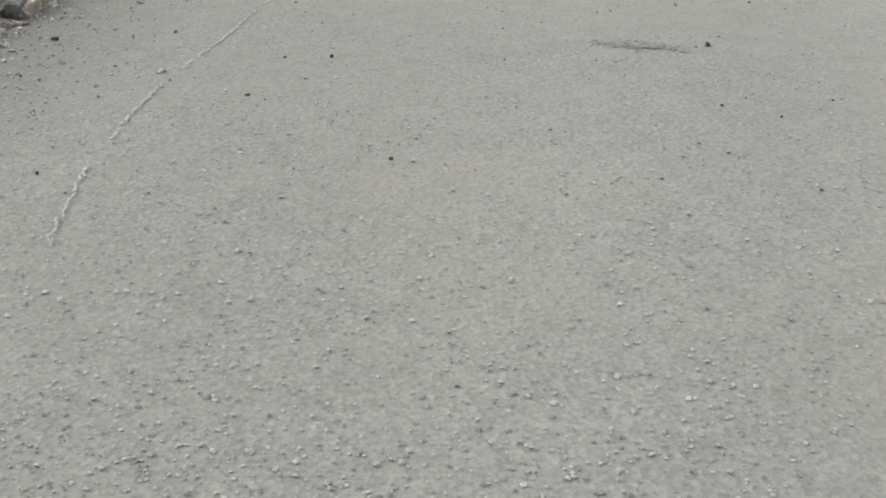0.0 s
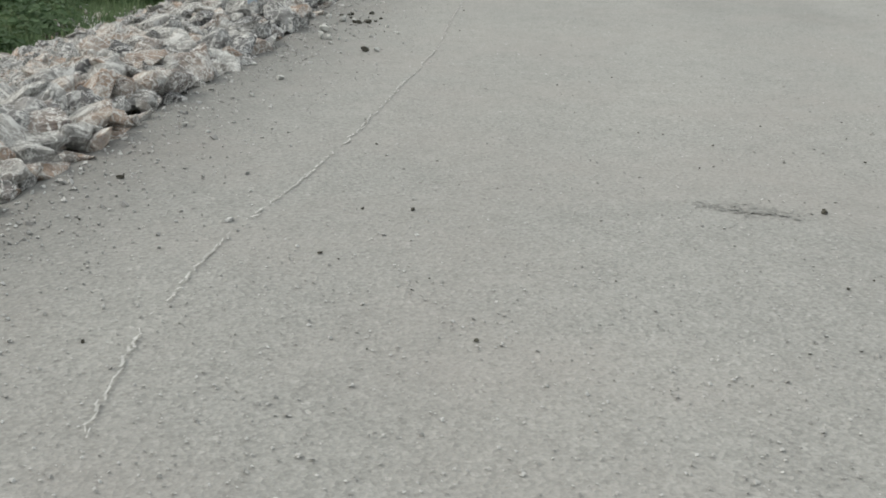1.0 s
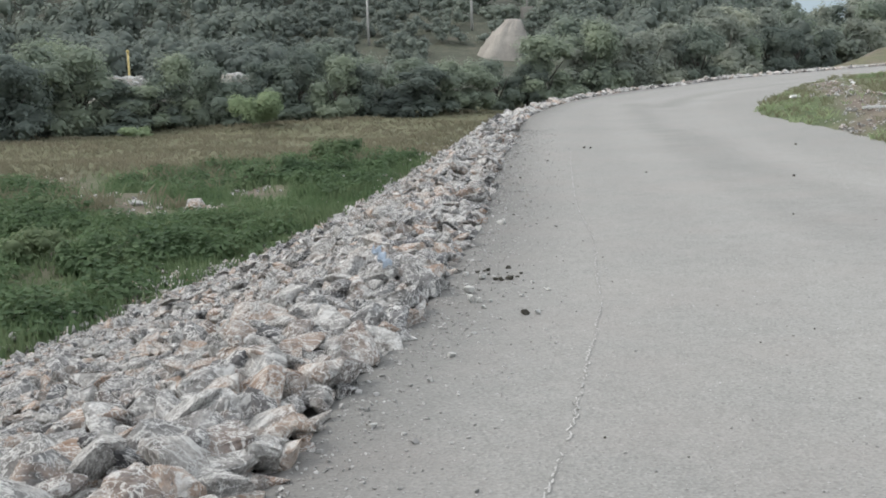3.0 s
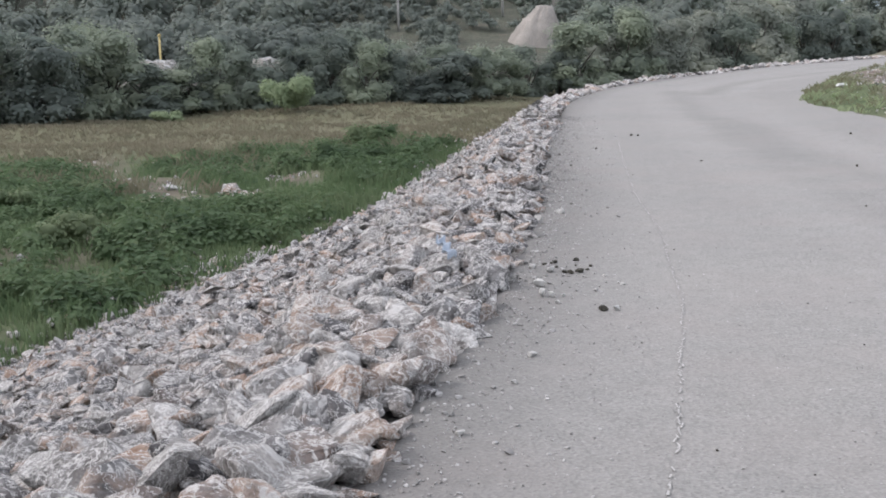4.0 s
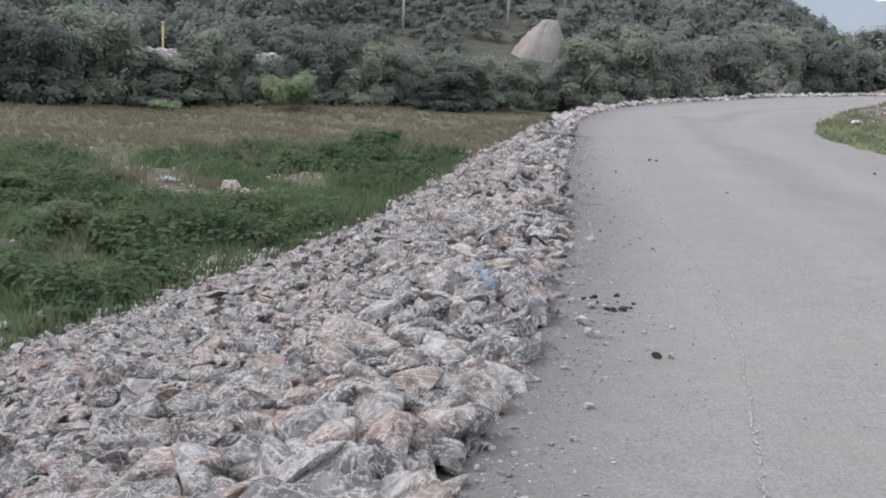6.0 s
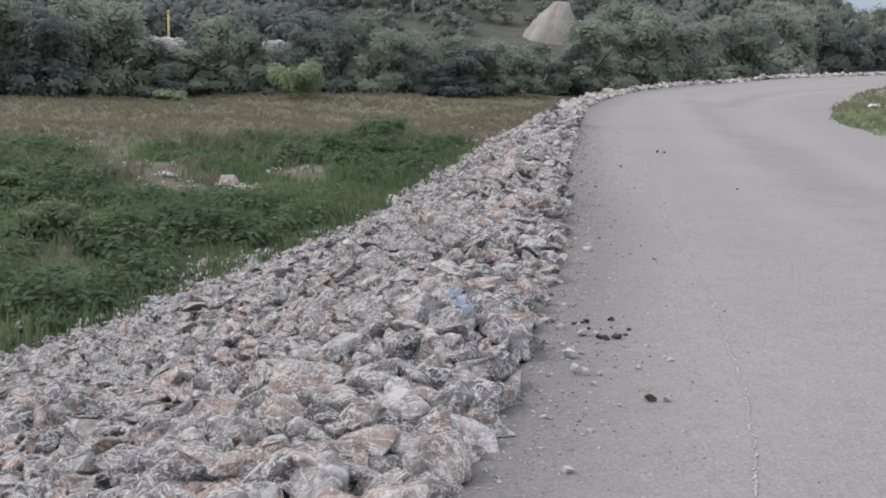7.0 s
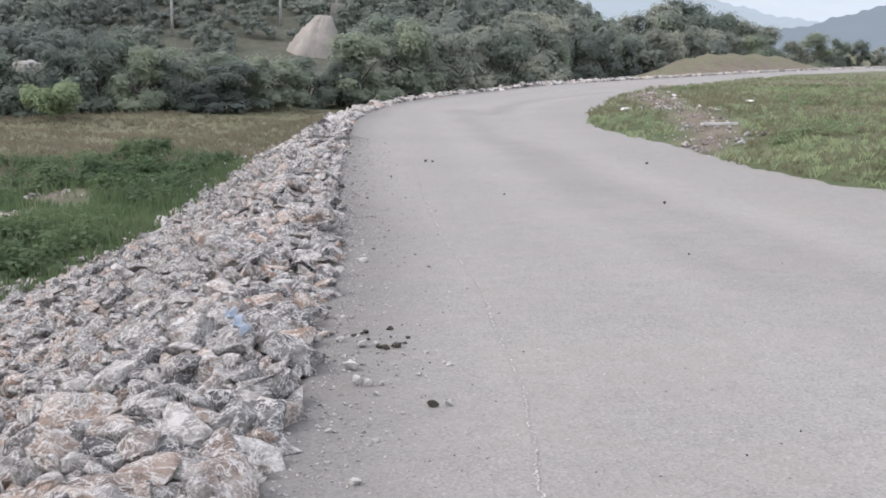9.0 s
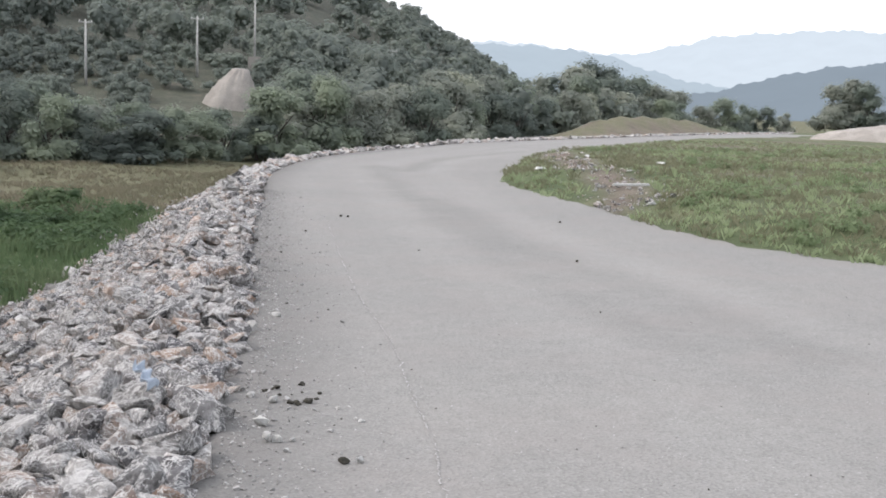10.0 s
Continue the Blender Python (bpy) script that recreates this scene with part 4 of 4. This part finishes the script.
def trace(name, label, line, width, mat, seed, gaps=0.3):
    """A thin broken mark on the asphalt: short uneven patches laid along a line."""
    r = np.random.RandomState(seed)
    pts = smooth_line(line, 0.035)
    pts = pts + 0.005 * np.sin(np.arange(len(pts)) * 0.23)[:, None] * np.array([0.8, -0.5]) + r.randn(*pts.shape) * 0.004
    tan = tangents(pts)
    verts, faces = [], []
    for k in range(0, len(pts) - 1):
        if r.rand() < gaps + 0.25 * math.sin(k * 0.21 + seed):
            continue
        w = width * r.uniform(0.35, 1.0)
        nrm = np.array([-tan[k, 1], tan[k, 0]])
        a, b = pts[k] + r.randn(2) * 0.006, pts[k + 1] + tan[k] * 0.008 + r.randn(2) * 0.006
        base = len(verts)
        z = 0.0065 + 0.0005 * (k % 3)
        verts += [(*(a - nrm * w), z), (*(a + nrm * w), z), (*(b + nrm * w * 0.8), z), (*(b - nrm * w * 0.8), z)]
        faces.append((base, base + 3, base + 2, base + 1))
    ob = mesh_object(name, verts, faces, mat)
    return tagged(ob, label, "road mark", kind="structure")


trace("trim_seam", "faint whitish seam along the asphalt", [(0.35, 3.4), (0.58, 3.99), (0.81, 4.45), (1.0, 4.76), (1.36, 5.28), (1.6, 5.6), (2.22, 6.55), (2.47, 6.98), (2.88, 7.64), (3.12, 8.04), (3.45, 8.6), (3.86, 9.44), (4.43, 10.52), (4.85, 11.41), (5.5, 12.9), (6.87, 15.7), (8.97, 19.87)], 0.006, CHALK, 3, 0.3)


def block(size, bevel, name, mat, parent=None, m=None, label=""):
    bm = bmesh.new()
    bmesh.ops.create_cube(bm, size=1, matrix=Matrix.Diagonal((*size, 1)))
    bmesh.ops.bevel(bm, geom=bm.edges[:], offset=bevel, segments=2, affect="EDGES")
    ob = part(name, bm, mat, parent, label)
    if m is not None:
        ob.matrix_basis = m
    return ob


# the white beam, bits of concrete and the blue scrap
plank = block((0.85, 0.08, 0.05), 0.01, "beam", PAINT_WHITE, m=pose(17.02, 21.5, float(ground_height(17.02, 21.5)[0]) + 0.05, 0, 0, -13))
tagged(plank, "white painted wooden beam lying on the verge rubble", "beam")
for k, (x, y, size) in enumerate(((18.8, 26.7, 0.2), (25.7, 32.8, 0.26), (22.2, 25.9, 0.2), (16.9, 22.3, 0.13), (14.8, 18.6, 0.12), (24.5, 27.0, 0.15), (28.5, 33.5, 0.2), (19.5, 24.2, 0.1))):
    v, f = rock_shape(970 + k, 2)
    ob = mesh_object("concrete_piece", v * np.array([size, size * 0.7, size * 0.35]) * (0.75 if k < 3 else 1), f, PAINT_WHITE if k < 3 else CONCRETE)
    ob.matrix_basis = pose(x, y, float(ground_height(x, y)[0]) + (0.1 if k < 3 else size * 0.2), 0, 0, 50 * k)
    tagged(ob, "flat whitish piece of broken concrete on the verge", "rubble", "verge slabs")
v, f = rock_shape(990, 2)
ob = mesh_object("field_boulder", v * 0.26, f, STONE_PICK)
ob.matrix_basis = pose(4.1, 29.6, float(ground_height(4.1, 29.6)[0]) + 0.12)
tagged(ob, "pale boulder among the ditch weeds", "boulder")


def build_scrap():
    """A crumpled sheet of thin plastic caught between the stones."""
    bm = bmesh.new()
    bmesh.ops.create_grid(bm, x_segments=14, y_segments=18, size=0.5)
    for v in bm.verts:
        x, y = v.co.x, v.co.y
        v.co = 0.55 * Vector((x * 0.2 + 0.02 * math.sin(y * 11), y * 0.3, 0.05 * math.sin(x * 9 + y * 5) * math.cos(y * 7) + 0.03 * math.sin(y * 15)))
    bmesh.ops.solidify(bm, geom=bm.faces[:], thickness=0.004)
    ob = part("plastic_scrap", bm, PALE_BLUE, smooth=True)
    ob.matrix_basis = pose(2.27, 9.71, 0.23, 38, 12, 30)
    return tagged(ob, "crumpled pale blue plastic scrap caught between the stones", "litter")


build_scrap()


def stain(name, label, centre, length, width, angle, mat, seed, count):
    """A blotch of dark dust on the asphalt: many thin flakes, dense in the middle."""
    r = np.random.RandomState(seed)
    c, s = math.cos(math.radians(angle)), math.sin(math.radians(angle))
    verts, faces = [], []
    for k in range(count):
        p, q = r.randn() * length / 4, r.randn() * width / 4
        x, y, a = centre[0] + p * c - q * s, centre[1] + p * s + q * c, r.uniform(0, 6.283)
        size, z, base = r.uniform(0.004, 0.014), 0.0055 + 0.000004 * k, len(verts)
        for e in range(5):
            rad = size * r.uniform(0.6, 1.2)
            verts.append((x + rad * math.cos(a + e * 1.257), y + rad * math.sin(a + e * 1.257), z))
        faces.append(tuple(range(base, base + 5)))
    ob = mesh_object(name, verts, faces, mat)
    return tagged(ob, label, "road mark", kind="structure")


DUST_DARK = plain("oily_dust", (0.17, 0.168, 0.158), 0.9, 50.0, 0.4)
stain("trim_stain", "dull dark patch of oily dust on the asphalt", (3.27, 4.57), 0.5, 0.15, -36, DUST_DARK, 5, 130)
stain("trim_stain", "small darker smear on the asphalt", (3.31, 4.53), 0.16, 0.07, -30, DUST_DARK, 8, 60)


# ---- across the river: gravel heap, poles, a yellow post; the pale spoil mound down the road ----
SPOIL = plain("grey_brown_spoil", (0.262, 0.246, 0.222), 0.95, 14.0, 0.3, 0.6)


def heap(name, label, x, y, radius, height, mat, seed, stretch=1.0, turn=0.0, crest=0.9, foot=None, flat=0.0, lean=0.0):
    r = np.random.RandomState(seed)
    rings, n = 16, 48
    verts, faces = [], []
    for k in range(rings + 1):
        q = k / rings
        for j in range(n):
            a = 2 * math.pi * j / n
            rad = radius * q * (1 + 0.1 * math.sin(2 * a + seed) + 0.06 * math.sin(5 * a)) + r.uniform(-0.03, 0.03) * radius
            px, py = math.cos(a) * rad * stretch + lean * (1 - q), math.sin(a) * rad
            c, s = math.cos(turn), math.sin(turn)
            wx, wy = x + px * c - py * s, y + px * s + py * c
            verts.append((wx, wy, (1 - q) ** crest * height - 1.6 * q ** 6 + r.uniform(-0.04, 0.04) * height * min(1, 4 * (1 - q))))
    g = float(ground_height(x, y)[0]) - 0.35 if foot is None else foot
    if flat:  # top levelled off, falling gently along the heap
        verts = [(a, b, min(c, flat - 0.12 * (a - x) + r.uniform(-0.05, 0.05))) for a, b, c in verts]
    verts = [(a, b, c + g) for a, b, c in verts]
    for k in range(rings):
        for j in range(n):
            a, b = k * n + j, k * n + (j + 1) % n
            faces.append((a, a + n, b + n, b))
    ob = mesh_object(name, verts, faces, mat, smooth=True)
    return tagged(ob, label, "gravel heap")


heap("spoil_mound", "flat-topped heap of grey-brown spoil on the hillside", 46.0, 106.5, 2.7, 4.3, SPOIL, 3, 1.1, -0.42, 1.0, 1.5, 3.5, 1.5)
heap("spoil_mound", "long low mound of pale gravel beside the road", 95.5, 68.5, 4.4, 1.9, GRAVEL, 6, 2.4, -0.75, 0.45)


def utility_pole(x, y, top):
    z = float(ground_height(x, y)[0])
    ob = new("utility_pole")
    ob.location = (x, y, z)
    tagged(ob, "pale concrete power pole standing on the wooded hillside", "pole", "power poles")
    h = top - z
    bm = bmesh.new()
    bmesh.ops.create_cone(bm, cap_ends=True, segments=10, radius1=0.14, radius2=0.09, depth=h, matrix=Matrix.Translation((0, 0, h / 2)))
    part("shaft", bm, CONCRETE, ob, smooth=True)
    arm = block((1.3, 0.1, 0.12), 0.02, "crossarm", CONCRETE, ob, pose(0, 0, h - 0.25, 0, 0, -22))
    for dx in (-0.55, 0.0, 0.55):
        bm = bmesh.new()
        bmesh.ops.create_cone(bm, cap_ends=True, segments=8, radius1=0.05, radius2=0.03, depth=0.18, matrix=Matrix.Translation((dx, 0, 0.15)))
        part("insulator", bm, PAINT_WHITE, arm)
    return ob


for x, y, top in ((*polar(17.78, 119), 9.1), (*polar(22.74, 124), 10.2), (54.2, 118.3, 14.5), (78.4, 130.1, 8.9)):
    utility_pole(x, y, top)
px, py = 53.6, 117.0
tagged(block((1.4, 1.1, 2.6), 0.08, "pole_plinth", SPOIL, m=pose(px, py, float(ground_height(px, py)[0]) + 1.1, 0, 0, -25)), "square grey-brown plinth at the foot of a power pole", "plinth")
px, py = 7.49, 72.17
post = new("marker_post")
post.location = (px, py, float(ground_height(px, py)[0]))
tagged(post, "slim yellow marker post among the trees", "post")
bm = bmesh.new()
bmesh.ops.create_cone(bm, cap_ends=True, segments=10, radius1=0.07, radius2=0.06, depth=3.9, matrix=Matrix.Translation((0, 0, 1.95)))
part("shaft", bm, YELLOW, post, smooth=True)
bm = bmesh.new()
bmesh.ops.create_uvsphere(bm, u_segments=10, v_segments=6, radius=0.1, matrix=Matrix.Translation((0, 0, 3.9)))
part("cap", bm, YELLOW, post, smooth=True)


# ---- far ridges behind everything ----
def ridge(name, distance, heights, tone, seed):
    """A far mountain ridge from bearings and elevations in degrees."""
    r = np.random.RandomState(seed)
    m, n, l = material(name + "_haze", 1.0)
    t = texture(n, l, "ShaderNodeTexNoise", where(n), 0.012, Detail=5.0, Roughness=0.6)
    # ridge glows evenly by itself, the distance haze painted into its tone
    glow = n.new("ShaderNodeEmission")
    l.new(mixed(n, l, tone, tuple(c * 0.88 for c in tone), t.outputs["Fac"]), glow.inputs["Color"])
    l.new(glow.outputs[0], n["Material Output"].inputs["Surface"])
    a = np.arange(heights[0][0], heights[-1][0], 0.15)
    e = np.interp(a, *zip(*heights)) + 0.05 * np.sin(a * 3.1 + seed) + 0.03 * np.sin(a * 9.7) + 0.02 * r.randn(len(a))
    verts, faces = [], []
    for k, (az_, el_) in enumerate(zip(a, e)):
        x, y = polar(az_, distance)
        x2, y2 = polar(az_, distance * 0.8)
        verts += [(x2, y2, -5), (x, y, 1.6 + distance * math.tan(math.radians(el_)))]
        if k:
            b = 2 * k
            faces.append((b - 2, b, b + 1, b - 1))
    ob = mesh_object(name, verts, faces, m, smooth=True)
    return tagged(ob, "hazy blue mountain ridge on the horizon", "mountain", kind="structure")


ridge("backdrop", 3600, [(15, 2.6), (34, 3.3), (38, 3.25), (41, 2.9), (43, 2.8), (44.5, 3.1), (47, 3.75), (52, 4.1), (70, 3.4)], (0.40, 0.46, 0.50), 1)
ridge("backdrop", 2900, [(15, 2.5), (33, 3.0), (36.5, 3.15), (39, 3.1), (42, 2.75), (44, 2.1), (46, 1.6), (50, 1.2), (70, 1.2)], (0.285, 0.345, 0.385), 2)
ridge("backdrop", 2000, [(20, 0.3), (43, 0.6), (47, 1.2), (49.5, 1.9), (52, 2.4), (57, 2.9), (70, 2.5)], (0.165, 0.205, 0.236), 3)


# pale rubble tipped behind the riverside trees
def rubble_heap(azimuth, distance, radius, height, chunks, seed):
    r = np.random.RandomState(seed)
    px, py = polar(azimuth, distance)
    ob = heap("rubble_mound", "heap of whitish broken rubble behind the riverside trees", px, py, radius, height, SPOIL, seed, 1.5, 0.3, 0.6, None, height * 0.75)
    g = float(ground_height(px, py)[0]) - 0.35
    vs, fs, base = [], [], 0
    for k in range(chunks):
        q, a, size = r.rand() ** 0.7, r.uniform(0, 6.283), r.uniform(0.07, 0.24)
        v, f = rock_shape(300 + k % 6, 1)
        vs.append((v * size) @ rotation(r, 0.8).T + np.array([px + math.cos(a) * q * radius, py + math.sin(a) * q * radius, g + min((1 - q) ** 0.6, 0.75) * height]))
        fs.append(f + base)
        base += len(v)
    tagged(mesh_object("chunks", np.vstack(vs), np.vstack(fs), CONCRETE, ob), "pale broken lumps", kind="stuff")


for azimuth, distance, radius, height, chunks in ((6.5, 69, 2.2, 3.7, 150), (11.6, 71, 1.3, 3.7, 90), (16.2, 96, 1.6, 1.0, 20), (21.0, 100, 1.8, 0.9, 24)):
    rubble_heap(azimuth, distance, radius, height, chunks, int(distance))


# pale lumps thrown down on the bare ditch bank
for k, (px, py, wide) in enumerate(((3.06, 32.6, 0.27), (1.4, 41.4, 0.16), (2.2, 41.3, 0.2), (3.15, 30.9, 0.12))):
    v, f = rock_shape(700 + k, 2)
    lump = mesh_object("concrete_lump", v * np.array([wide, wide * 0.6, wide * 0.45]), f, CONCRETE)
    lump.location = (px, py, float(ground_height(px, py)[0]) + wide * 0.2)
    lump.rotation_euler = (0.25, 0.2, 0.6 * k)
    tagged(lump, "whitish broken lump on bare earth of the ditch bank", "rubble", "ditch lumps")
